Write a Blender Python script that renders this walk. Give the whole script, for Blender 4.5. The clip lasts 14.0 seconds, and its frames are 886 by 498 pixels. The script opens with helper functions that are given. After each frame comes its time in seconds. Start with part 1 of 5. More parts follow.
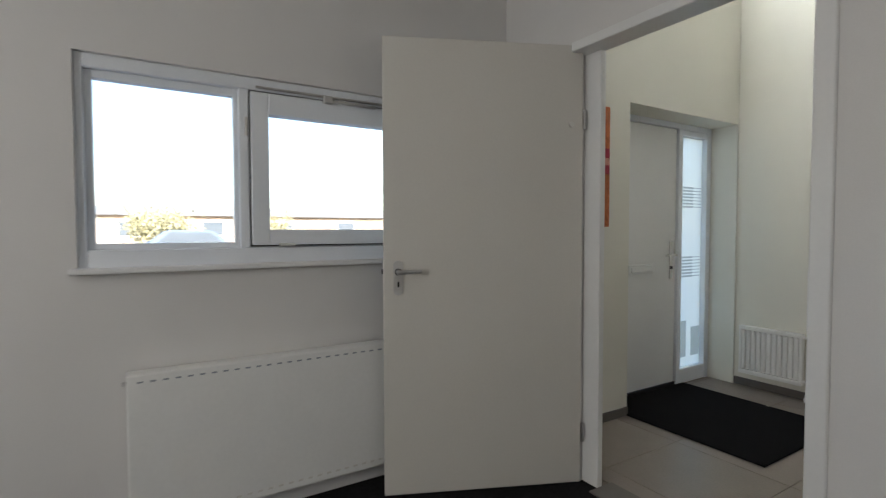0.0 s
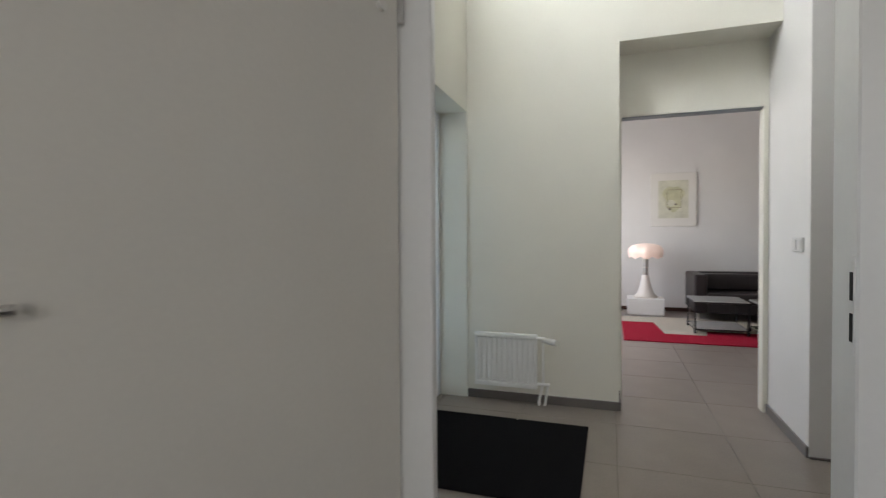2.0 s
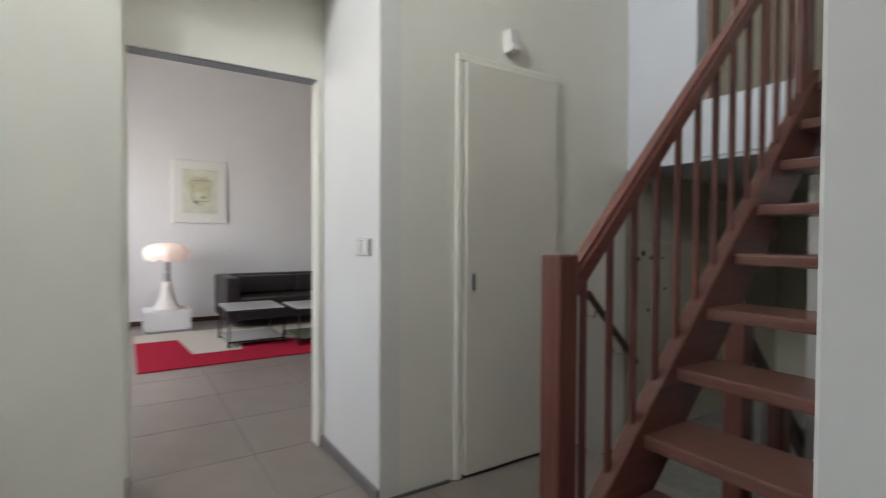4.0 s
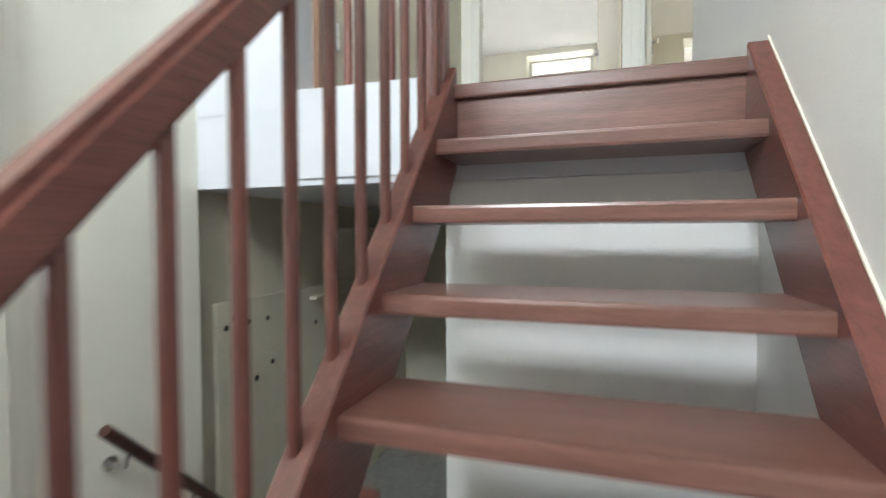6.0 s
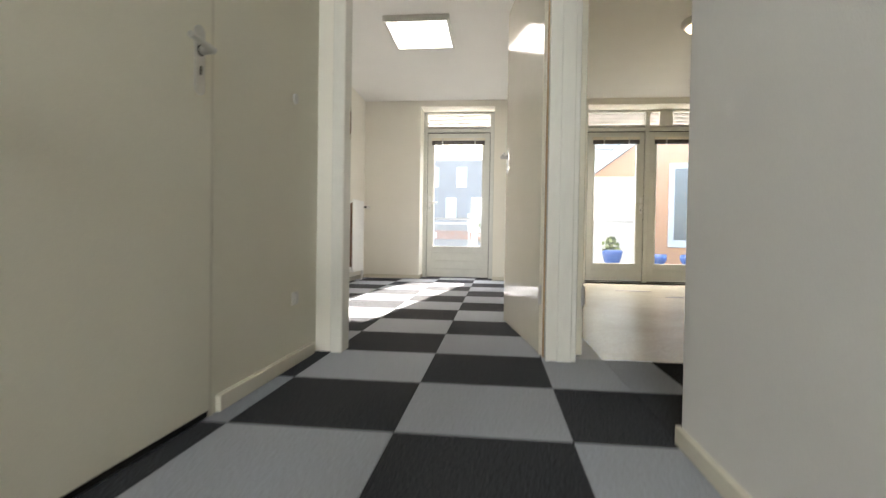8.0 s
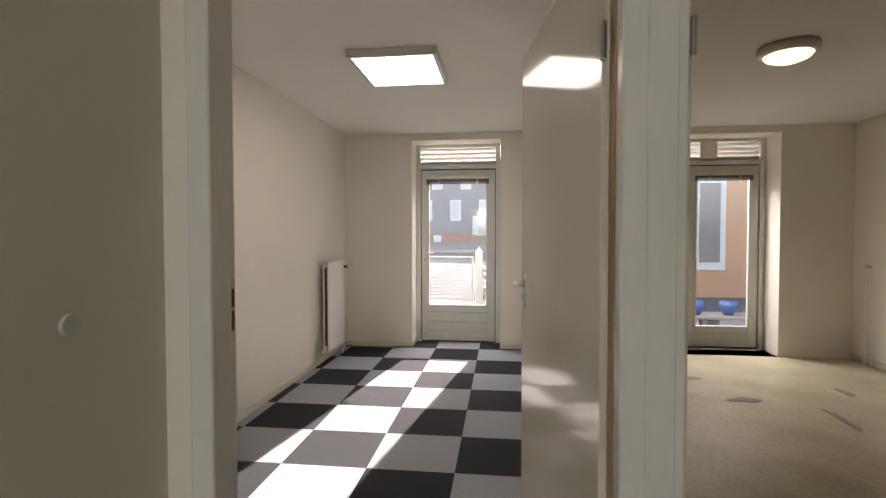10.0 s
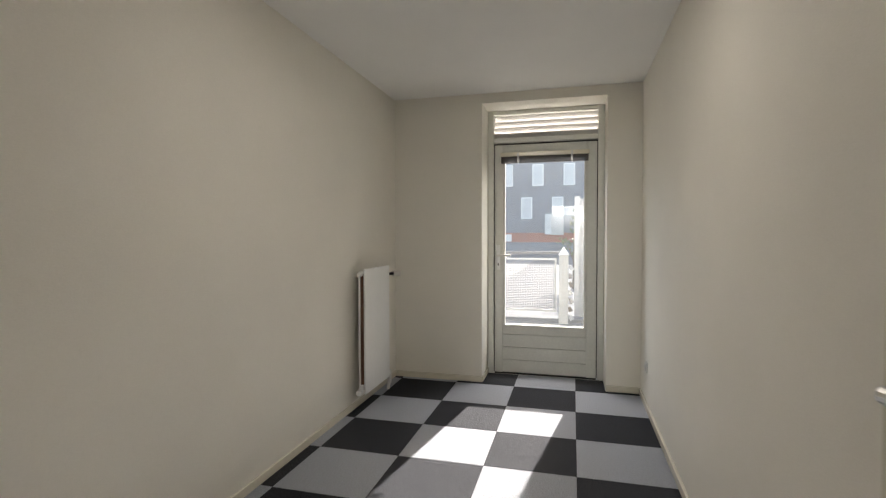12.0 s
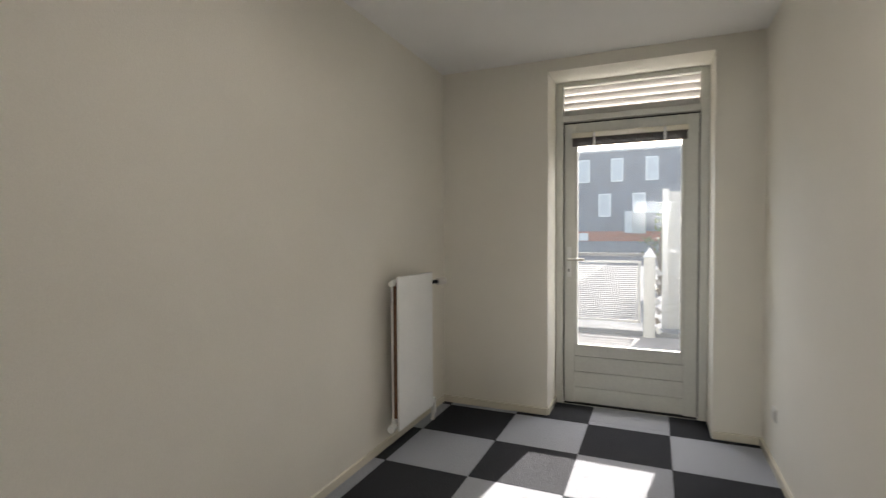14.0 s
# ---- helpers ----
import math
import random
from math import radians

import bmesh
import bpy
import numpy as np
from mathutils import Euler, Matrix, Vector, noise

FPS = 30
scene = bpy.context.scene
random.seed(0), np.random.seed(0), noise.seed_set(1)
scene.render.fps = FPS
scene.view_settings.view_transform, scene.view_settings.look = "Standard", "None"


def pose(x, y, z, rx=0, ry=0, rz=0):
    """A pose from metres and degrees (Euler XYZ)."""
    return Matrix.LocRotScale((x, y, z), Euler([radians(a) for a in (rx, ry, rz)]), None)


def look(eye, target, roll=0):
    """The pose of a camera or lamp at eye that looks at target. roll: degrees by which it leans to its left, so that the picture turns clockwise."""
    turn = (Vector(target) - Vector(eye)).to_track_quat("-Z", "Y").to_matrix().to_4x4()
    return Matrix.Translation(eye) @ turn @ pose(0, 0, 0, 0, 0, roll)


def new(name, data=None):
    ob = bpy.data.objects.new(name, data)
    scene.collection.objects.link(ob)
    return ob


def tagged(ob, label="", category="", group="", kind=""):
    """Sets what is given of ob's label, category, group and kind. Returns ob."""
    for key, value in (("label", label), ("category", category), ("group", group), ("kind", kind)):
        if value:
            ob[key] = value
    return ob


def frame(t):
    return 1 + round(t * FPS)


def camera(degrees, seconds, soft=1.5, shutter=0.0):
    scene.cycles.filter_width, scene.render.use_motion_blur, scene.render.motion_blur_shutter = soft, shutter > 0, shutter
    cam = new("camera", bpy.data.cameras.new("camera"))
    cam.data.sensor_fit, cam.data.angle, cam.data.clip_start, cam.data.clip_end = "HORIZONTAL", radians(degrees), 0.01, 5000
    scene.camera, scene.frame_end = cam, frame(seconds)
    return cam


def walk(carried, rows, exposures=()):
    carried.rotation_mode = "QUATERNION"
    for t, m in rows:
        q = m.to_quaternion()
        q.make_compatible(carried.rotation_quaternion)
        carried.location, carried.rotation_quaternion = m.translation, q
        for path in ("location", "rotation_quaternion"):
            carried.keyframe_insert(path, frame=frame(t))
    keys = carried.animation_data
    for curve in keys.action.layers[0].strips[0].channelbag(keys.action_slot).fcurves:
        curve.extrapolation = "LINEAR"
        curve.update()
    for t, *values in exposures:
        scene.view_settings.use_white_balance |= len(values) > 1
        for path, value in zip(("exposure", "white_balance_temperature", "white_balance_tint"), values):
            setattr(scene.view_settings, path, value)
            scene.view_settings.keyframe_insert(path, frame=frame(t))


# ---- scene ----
cam = camera(84.0, 14.0, soft=1.25, shutter=0.4)
PATH = [
    (0, (1.691, 0.155, 1.243), (-0.01, 1.204, 1.17), -0.1),
    (0.5, (1.32, 0.214, 1.251), (-0.218, 1.489, 1.167), 0.5),
    (1, (1.006, 0.345, 1.21), (-0.263, 1.89, 1.153), -0.5),
    (1.5, (0.72, 0.552, 1.206), (-0.255, 2.298, 1.15), -0.6),
    (2, (0.548, 0.781, 1.156), (-0.098, 2.674, 1.119), -0.3),
    (2.5, (0.48, 1.12, 1.151), (0.128, 3.088, 1.113), -0.4),
    (3, (0.458, 1.44, 1.15), (0.494, 3.439, 1.108), -0.3),
    (3.5, (0.509, 1.67, 1.158), (1.059, 3.592, 1.116), -0.2),
    (4, (0.602, 1.889, 1.161), (1.691, 3.566, 1.117), 0.3),
    (4.2, (0.658, 1.961, 1.16), (1.926, 3.506, 1.119), 0.4),
    (4.7, (0.86, 2.13, 1.19), (2.4, 3.4, 1.14), 0.3),
    (5.2, (1.12, 2.28, 1.25), (2.86, 3.26, 1.19), 0.1),
    (5.7, (1.48, 2.37, 1.35), (3.34, 3.10, 1.29), 0.0),
    (6.3, (2.008, 2.401, 1.524), (3.936, 2.931, 1.461), -0.2),
    (6.5, (2.16, 2.402, 1.633), (4.101, 2.878, 1.574), -0.1),
    (7, (2.468, 2.432, 1.862), (4.435, 2.79, 1.818), 0.1),
    (7.5, (2.701, 2.488, 2.133), (4.681, 2.77, 2.098), 0.1),
    (8, (2.923, 2.522, 2.403), (4.912, 2.733, 2.367), 0.9),
    (8.2, (3.048, 2.514, 2.535), (5.041, 2.674, 2.5), 1.2),
    (8.4, (3.155, 2.511, 2.67), (5.147, 2.675, 2.633), 1.15),
    (8.7, (3.35, 2.51, 2.855), (5.34, 2.70, 2.815), 0.9),
    (9.2, (3.67, 2.52, 3.04), (5.66, 2.73, 2.99), 0.4),
    (9.7, (3.96, 2.54, 3.13), (5.95, 2.77, 3.075), 0.0),
    (10.3, (4.299, 2.574, 3.198), (6.28, 2.84, 3.133), -0.2),
    (10.5, (4.487, 2.611, 3.195), (6.459, 2.938, 3.13), -0.2),
    (11, (4.9, 2.675, 3.162), (6.855, 3.097, 3.105), -0.2),
    (11.5, (5.278, 2.752, 3.141), (7.217, 3.237, 3.085), -0.2),
    (12, (5.598, 2.832, 3.148), (7.531, 3.341, 3.09), -0.1),
    (12.5, (5.792, 2.841, 3.146), (7.72, 3.368, 3.092), -0.1),
    (13, (5.862, 2.845, 3.142), (7.787, 3.384, 3.09), -0.1),
    (13.5, (5.974, 2.848, 3.137), (7.889, 3.423, 3.083), -0.1),
    (14, (6.347, 2.902, 3.153), (8.183, 3.692, 3.092), -0.3),
]
walk(cam, [(t, look(eye, target, roll)) for t, eye, target, roll in PATH],
     exposures=[(0.0, 1.88, 6600, 13), (1.0, 1.76, 6550, 13), (2.2, 2.0, 6600, 14), (3.3, 2.0, 6500, 12), (4.2, 2.25, 6450, 14), (6.3, 3.55, 6250, 9), (7.2, 3.2, 6400, 9), (7.6, 3.12, 6650, 11), (8.2, 2.85, 6900, 13), (10.3, 2.0, 7250, 20), (11.0, 2.0, 7050, 16), (12.5, 1.82, 6900, 14), (14.0, 1.78, 6850, 14)])

# ---------------- world, sun, lamps ----------------
world = bpy.data.worlds.new("world")
scene.world = world
world.use_nodes = True
wn = world.node_tree.nodes
sky = wn.new("ShaderNodeTexSky")
sky.sky_type = "NISHITA"
sky.sun_disc = False
sky.sun_elevation = radians(26)
sky.sun_rotation = radians(99)
sky.air_density, sky.dust_density = 1.0, 1.5
wn["Background"].inputs[1].default_value = 0.15
world.node_tree.links.new(sky.outputs[0], wn["Background"].inputs[0])

sun_data = bpy.data.lights.new("sun", "SUN")
sun_data.energy, sun_data.angle, sun_data.color = 5.0, radians(0.6), (1.0, 0.97, 0.92)
sun_lamp = new("sun", sun_data)
sun_lamp.matrix_world = look((30, -4.8, 16.4), (0, 0, 1.8))


def area_lamp(name, eye, target, w, h, energy, colour):
    d = bpy.data.lights.new(name, "AREA")
    d.shape, d.size, d.size_y, d.energy, d.color = "RECTANGLE", w, h, energy, colour
    ob = new(name, d)
    ob.matrix_world = look(eye, target)
    return ob


# added lamp for an unseen high hall window above the front door
area_lamp("hall_fill_light", (-0.66, 2.95, 3.75), (2.2, 2.9, 0.5), 0.95, 0.75, 15, (0.90, 0.96, 1.0))
# daylight of the living room's street window, which is out of view
area_lamp("living_window_light", (-0.52, 7.2, 1.7), (3.0, 7.2, 1.3), 3.0, 1.6, 13.5, (1.0, 0.96, 0.93))
# added lamp behind the walk's start, as if from a second street room window
area_lamp("room_fill_light", (1.4, -2.32, 1.6), (1.4, 0.0, 1.3), 1.8, 1.1, 6.5, (1.0, 0.98, 0.97))

# added lamp outdoors above the double balcony doors, lifting the bare room's daylight
area_lamp("balcony_doors_fill", (10.75, 0.4, 4.5), (8.6, 0.4, 1.9), 1.7, 0.7, 42, (1.0, 0.99, 0.96))
# extra outside lamp over the balcony door, adding sky light to the carpeted room
area_lamp("balcony_door_fill", (10.75, 3.08, 4.5), (8.6, 3.2, 1.9), 0.9, 0.7, 13, (1.0, 0.97, 0.93))
# added lamp at the foot of the lower flight, for an unseen cellar window
area_lamp("cellar_fill_light", (5.22, 3.2, -0.9), (3.7, 3.9, 0.9), 0.7, 0.5, 220, (1.0, 0.98, 0.88))

# ---------------- materials ----------------


def material(name, colour, rough=0.6, metal=0.0, spread=0.05, scale=6.0, bump=0.05, bump_scale=120.0, stretch=(1, 1, 1), each=0.0, coat=0.0):
    m = bpy.data.materials.new(name)
    m.use_nodes = True
    n, l = m.node_tree.nodes, m.node_tree.links
    b = n["Principled BSDF"]
    b.inputs["Roughness"].default_value = rough
    b.inputs["Metallic"].default_value = metal
    b.inputs["Coat Weight"].default_value = coat
    b.inputs["Coat Roughness"].default_value = 0.12
    tc = n.new("ShaderNodeTexCoord")
    mp = n.new("ShaderNodeMapping")
    mp.inputs["Scale"].default_value = stretch
    l.new(tc.outputs["Object"], mp.inputs[0])
    big = n.new("ShaderNodeTexNoise")
    big.inputs["Scale"].default_value, big.inputs["Detail"].default_value = scale, 6
    l.new(mp.outputs[0], big.inputs["Vector"])
    fine = n.new("ShaderNodeTexNoise")
    fine.inputs["Scale"].default_value, fine.inputs["Detail"].default_value = bump_scale, 3
    l.new(mp.outputs[0], fine.inputs["Vector"])
    add = n.new("ShaderNodeMath")
    add.operation = "ADD"
    l.new(big.outputs[0], add.inputs[0])
    l.new(fine.outputs[0], add.inputs[1])
    ramp = n.new("ShaderNodeMapRange")
    ramp.inputs[1].default_value, ramp.inputs[2].default_value = 0.7, 1.3
    ramp.inputs[3].default_value, ramp.inputs[4].default_value = 1 - spread, 1 + spread
    l.new(add.outputs[0], ramp.inputs[0])
    last = ramp.outputs[0]
    if each:
        info = n.new("ShaderNodeObjectInfo")
        r2 = n.new("ShaderNodeMapRange")
        r2.inputs[3].default_value, r2.inputs[4].default_value = 1 - each, 1 + each
        l.new(info.outputs["Random"], r2.inputs[0])
        mul = n.new("ShaderNodeMath")
        mul.operation = "MULTIPLY"
        l.new(last, mul.inputs[0])
        l.new(r2.outputs[0], mul.inputs[1])
        last = mul.outputs[0]
    mix = n.new("ShaderNodeVectorMath")
    mix.operation = "SCALE"
    mix.inputs[0].default_value = colour
    l.new(last, mix.inputs["Scale"])
    l.new(mix.outputs[0], b.inputs["Base Color"])
    if bump:
        bp = n.new("ShaderNodeBump")
        bp.inputs["Strength"].default_value, bp.inputs["Distance"].default_value = bump, 0.01
        l.new(fine.outputs[0], bp.inputs["Height"])
        l.new(bp.outputs[0], b.inputs["Normal"])
    return m


def emitter(name, colour, strength):
    m = bpy.data.materials.new(name)
    m.use_nodes = True
    b = m.node_tree.nodes["Principled BSDF"]
    b.inputs["Base Color"].default_value = (*colour, 1)
    b.inputs["Emission Color"].default_value = (*colour, 1)
    b.inputs["Emission Strength"].default_value = strength
    return m


def glass(name, tint=(1, 1, 1), gloss=0.08, frost=0.0):
    m = bpy.data.materials.new(name)
    m.use_nodes = True
    n, l = m.node_tree.nodes, m.node_tree.links
    n.remove(n["Principled BSDF"])
    tr = n.new("ShaderNodeBsdfTransparent")
    tr.inputs[0].default_value = (*tint, 1)
    gl = n.new("ShaderNodeBsdfGlossy")
    gl.inputs["Roughness"].default_value = 0.02
    mx = n.new("ShaderNodeMixShader")
    mx.inputs[0].default_value = gloss
    l.new(tr.outputs[0], mx.inputs[1])
    l.new(gl.outputs[0], mx.inputs[2])
    last = mx.outputs[0]
    if frost:
        tl = n.new("ShaderNodeBsdfTranslucent")
        tl.inputs[0].default_value = (0.9 * tint[0], 0.95 * tint[1], 0.97 * tint[2], 1)
        m2 = n.new("ShaderNodeMixShader")
        m2.inputs[0].default_value = frost
        l.new(last, m2.inputs[1])
        l.new(tl.outputs[0], m2.inputs[2])
        last = m2.outputs[0]
    l.new(last, n["Material Output"].inputs[0])
    return m


WALL = material("white_wall_paint", (0.74, 0.725, 0.70), 0.75, spread=0.03, scale=2.5, bump=0.12, bump_scale=260)
WALL_CREAM = material("cream_wall_paint", (0.79, 0.772, 0.685), 0.75, spread=0.03, scale=2.5, bump=0.12, bump_scale=260)
WALL_ROOM = material("warm_white_wall_paint", (0.86, 0.825, 0.735), 0.7, spread=0.03, scale=2.0, bump=0.12, bump_scale=220)
CREAM_LANDING = material("landing_cream_paint", (0.80, 0.76, 0.63), 0.6, spread=0.03, scale=2.0, bump=0.10, bump_scale=220)
FRAME_WHITE = material("white_gloss_frame", (0.82, 0.80, 0.73), 0.2, spread=0.03, scale=5, bump=0.02, bump_scale=40, stretch=(1, 1, 0.3))
# white paint toned down to offset the hall lamp's strong light on it
SLAB_EDGE = material("dimmed_white_slab_paint", (0.60, 0.61, 0.64), 0.6, spread=0.03, scale=2.5, bump=0.1, bump_scale=200)
OCHRE = material("ochre_edge", (0.42, 0.27, 0.13), 0.6, spread=0.2, scale=8)
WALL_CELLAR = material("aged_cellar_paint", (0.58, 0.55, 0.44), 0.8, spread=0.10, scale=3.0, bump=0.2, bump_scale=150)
CEIL = material("ceiling_paint", (0.87, 0.86, 0.83), 0.85, spread=0.02, scale=3, bump=0.15, bump_scale=300)
LACQUER = material("white_lacquer", (0.81, 0.81, 0.79), 0.32, spread=0.015, scale=4, bump=0.02, bump_scale=60)
LACQUER_GLOSS = material("cream_gloss_lacquer", (0.78, 0.735, 0.61), 0.10, spread=0.015, scale=4, bump=0.015, bump_scale=30)
DOOR_GREY = material("door_paint", (0.68, 0.655, 0.595), 0.42, spread=0.02, scale=3, bump=0.03, bump_scale=90)
DOOR_CREAM = material("beige_door_paint", (0.73, 0.70, 0.61), 0.4, spread=0.02, scale=3, bump=0.03, bump_scale=90)
KOZIJN = material("weathered_white_joinery", (0.70, 0.70, 0.65), 0.42, spread=0.05, scale=7, bump=0.03, bump_scale=60)
PVC = material("white_window_frame", (0.83, 0.86, 0.89), 0.35, spread=0.02, scale=5, bump=0.02)
RAD = material("radiator_enamel", (0.88, 0.88, 0.85), 0.3, spread=0.02, scale=6, bump=0.015, bump_scale=50)
WOOD = material("mahogany_wood", (0.15, 0.049, 0.037), 0.34, spread=0.32, scale=4, bump=0.05, bump_scale=30, stretch=(0.7, 14, 14), each=0.14, coat=0.25)
WOOD_UP = material("mahogany_wood_upright", (0.15, 0.048, 0.036), 0.34, spread=0.32, scale=4, bump=0.05, bump_scale=30, stretch=(14, 14, 0.7), each=0.14, coat=0.25)
WOOD_TREAD = material("worn_mahogany_tread", (0.165, 0.076, 0.058), 0.29, spread=0.28, scale=4, bump=0.04, bump_scale=30, stretch=(14, 0.7, 14), each=0.14, coat=0.25)
WOOD_DARK = material("dark_wood", (0.05, 0.02, 0.014), 0.3, spread=0.25, scale=6, bump=0.04, bump_scale=50)
BROWN = material("brown_stained_frame", (0.23, 0.13, 0.085), 0.45, spread=0.2, scale=6, bump=0.05, bump_scale=50, stretch=(6, 6, 1))
CARPET_L = material("light_grey_carpet", (0.46, 0.485, 0.53), 0.95, spread=0.2, scale=110, bump=0.9, bump_scale=420, each=0.11)
CARPET_D = material("dark_grey_carpet", (0.050, 0.053, 0.060), 0.95, spread=0.8, scale=130, bump=0.9, bump_scale=420, each=0.15)
CARPET_BLACK = material("black_carpet", (0.02, 0.02, 0.021), 0.95, spread=0.3, scale=40, bump=0.8, bump_scale=400)
MAT = material("black_coir", (0.008, 0.008, 0.009), 0.97, spread=0.4, scale=80, bump=1.0, bump_scale=500)
TILE = material("taupe_floor_tile", (0.235, 0.20, 0.172), 0.3, spread=0.10, scale=5, bump=0.05, bump_scale=90, each=0.05)
GROUT = material("grey_grout", (0.20, 0.172, 0.15), 0.9, spread=0.15, scale=30)
PLINTH = material("taupe_tile_skirting", (0.14, 0.125, 0.115), 0.4, spread=0.1, scale=12)
SCREED = material("sand_cement_screed", (0.52, 0.47, 0.35), 0.27, spread=0.16, scale=2.2, bump=0.3, bump_scale=60)
SCREED_DARK = material("dark_screed_patch", (0.22, 0.21, 0.20), 0.9, spread=0.3, scale=12)
METAL = material("brushed_aluminium", (0.62, 0.61, 0.59), 0.28, 1.0, spread=0.05, scale=30, bump=0.02)
CHROME = material("chrome", (0.75, 0.75, 0.75), 0.1, 1.0, spread=0.02, bump=0)
DARK = material("dark_gap", (0.015, 0.014, 0.013), 0.8, spread=0.2)
RUST = material("brown_patina", (0.16, 0.08, 0.045), 0.8, spread=0.35, scale=40)
PLASTIC = material("white_plastic", (0.72, 0.70, 0.65), 0.35, spread=0.01, bump=0)
# greyer plastic than the other fittings, for the passage switch
SWITCH = material("grey_switch_plastic", (0.58, 0.57, 0.545), 0.35, spread=0.02, bump=0)
LEATHER = material("black_leather", (0.018, 0.013, 0.014), 0.40, spread=0.3, scale=12, bump=0.15, bump_scale=180)
RED = material("red_wool", (0.42, 0.018, 0.045), 0.95, spread=0.2, scale=50, bump=0.8, bump_scale=350)
CREAM_RUG = material("cream_wool", (0.62, 0.58, 0.49), 0.95, spread=0.15, scale=50, bump=0.8, bump_scale=350)
TABLE_TOP = material("pale_glass_top", (0.55, 0.55, 0.52), 0.08, spread=0.03, bump=0)
TABLE_GREEN = material("greenish_glass_shelf", (0.25, 0.29, 0.20), 0.1, spread=0.05, bump=0)
STEEL_DARK = material("black_steel", (0.03, 0.03, 0.032), 0.35, 0.6, spread=0.1)
LAMP_WHITE = material("white_lamp_enamel", (0.75, 0.71, 0.65), 0.3, spread=0.02, bump=0)
LAMP_SHADE = emitter("opal_shade", (1.0, 0.78, 0.67), 0.05)
LED = emitter("led_diffuser", (1.0, 0.97, 0.92), 1.75)
BULB = emitter("warm_diffuser", (1.0, 0.78, 0.42), 0.9)
GLASS = glass("window_glass", (0.97, 0.98, 0.98), 0.05)
GLASS_DOOR = glass("dusty_window_glass", (0.86, 0.87, 0.87), 0.02, frost=0.02)
GLASS_FROST = glass("frosted_glass", (0.92, 0.89, 0.83), 0.06, frost=0.75)
STRIPE = glass("grey_glass_stripe", (0.76, 0.75, 0.72), 0.05, frost=0.4)
SLOT = material("dark_slot", (0.30, 0.33, 0.36), 0.5, spread=0.05)
SCREEN = material("grey_screen_panel", (0.44, 0.435, 0.41), 0.6, spread=0.12, scale=2)
PAPER = material("paper_mount", (0.75, 0.73, 0.68), 0.7, spread=0.02, bump=0)
PRINT = material("yellow_green_print", (0.56, 0.55, 0.36), 0.7, spread=0.22, scale=7, bump=0)
PRINT_LIGHT = material("pale_print", (0.64, 0.63, 0.51), 0.7, spread=0.15, scale=9, bump=0)
INK = material("brown_ink", (0.19, 0.165, 0.12), 0.7, spread=0.2)
ART_ORANGE = material("orange_canvas", (0.55, 0.15, 0.04), 0.65, spread=0.35, scale=5, bump=0.3, bump_scale=40)
ART_RED = material("crimson_canvas", (0.35, 0.03, 0.05), 0.65, spread=0.35, scale=6, bump=0.3, bump_scale=40)
ART_PINK = material("pink_canvas", (0.60, 0.28, 0.22), 0.65, spread=0.3, scale=6, bump=0.3, bump_scale=40)
VENT_BACK = glass("yellowed_vent_glass", (0.42, 0.41, 0.395), 0.05, frost=0.6)
SLAT = material("vent_slat", (0.62, 0.60, 0.58), 0.5, spread=0.05, scale=8)
BLIND = material("dark_blind", (0.10, 0.085, 0.075), 0.5, spread=0.1)
SLATE = material("dark_slate_cladding", (0.15, 0.175, 0.21), 0.7, spread=0.25, scale=1.2, bump=0.3, bump_scale=9)
BRICK_RED = material("red_brick_band", (0.34, 0.10, 0.06), 0.85, spread=0.25, scale=2, bump=0.3, bump_scale=12)
STUCCO = material("orange_stucco", (0.66, 0.33, 0.17), 0.85, spread=0.08, scale=1.5, bump=0.2, bump_scale=40)
WHITE_OUT = material("white_exterior_paint", (0.74, 0.74, 0.72), 0.6, spread=0.05, scale=3)
ROOF_GREY = material("grey_roofing", (0.095, 0.10, 0.108), 0.9, spread=0.2, scale=1.5, bump=0.4, bump_scale=60)
PALE_GRAVEL = material("pale_concrete_walk", (0.24, 0.24, 0.23), 0.9, spread=0.12, scale=2, bump=0.3, bump_scale=60)
DECK = material("weathered_deck", (0.26, 0.24, 0.22), 0.85, spread=0.2, scale=8, bump=0.2, bump_scale=70, stretch=(1, 8, 1))
GALV = material("galvanised_steel", (0.45, 0.46, 0.47), 0.45, 0.8, spread=0.12, scale=15)
TILE_ROOF = material("brown_roof_tiles", (0.20, 0.12, 0.09), 0.85, spread=0.3, scale=3, bump=0.4, bump_scale=15)
BRICK_OUT = material("sand_brick", (0.42, 0.33, 0.25), 0.85, spread=0.2, scale=3, bump=0.3, bump_scale=25)
GROUND = material("paving", (0.24, 0.23, 0.21), 0.9, spread=0.2, scale=1.0, bump=0.3, bump_scale=20)
LEAF = material("leaf", (0.10, 0.13, 0.035), 0.6, spread=0.4, scale=3, bump=0)
LEAF_YELLOW = material("yellow_leaf", (0.36, 0.34, 0.20), 0.6, spread=0.4, scale=3, bump=0)
MESH_GREY = material("grey_wire_mesh", (0.11, 0.11, 0.115), 0.6, spread=0.15, scale=9)
BARK = material("bark", (0.12, 0.09, 0.06), 0.9, spread=0.3, scale=10)
BLUE = material("blue_glaze", (0.03, 0.09, 0.32), 0.25, spread=0.15)
CAR = material("blue_grey_car_paint", (0.10, 0.15, 0.23), 0.45, 0.0, spread=0.05)
TYRE = material("tyre_rubber", (0.02, 0.02, 0.02), 0.8)
WINDOW_DARK = material("dark_window_glass", (0.10, 0.12, 0.14), 0.08, spread=0.1, bump=0)
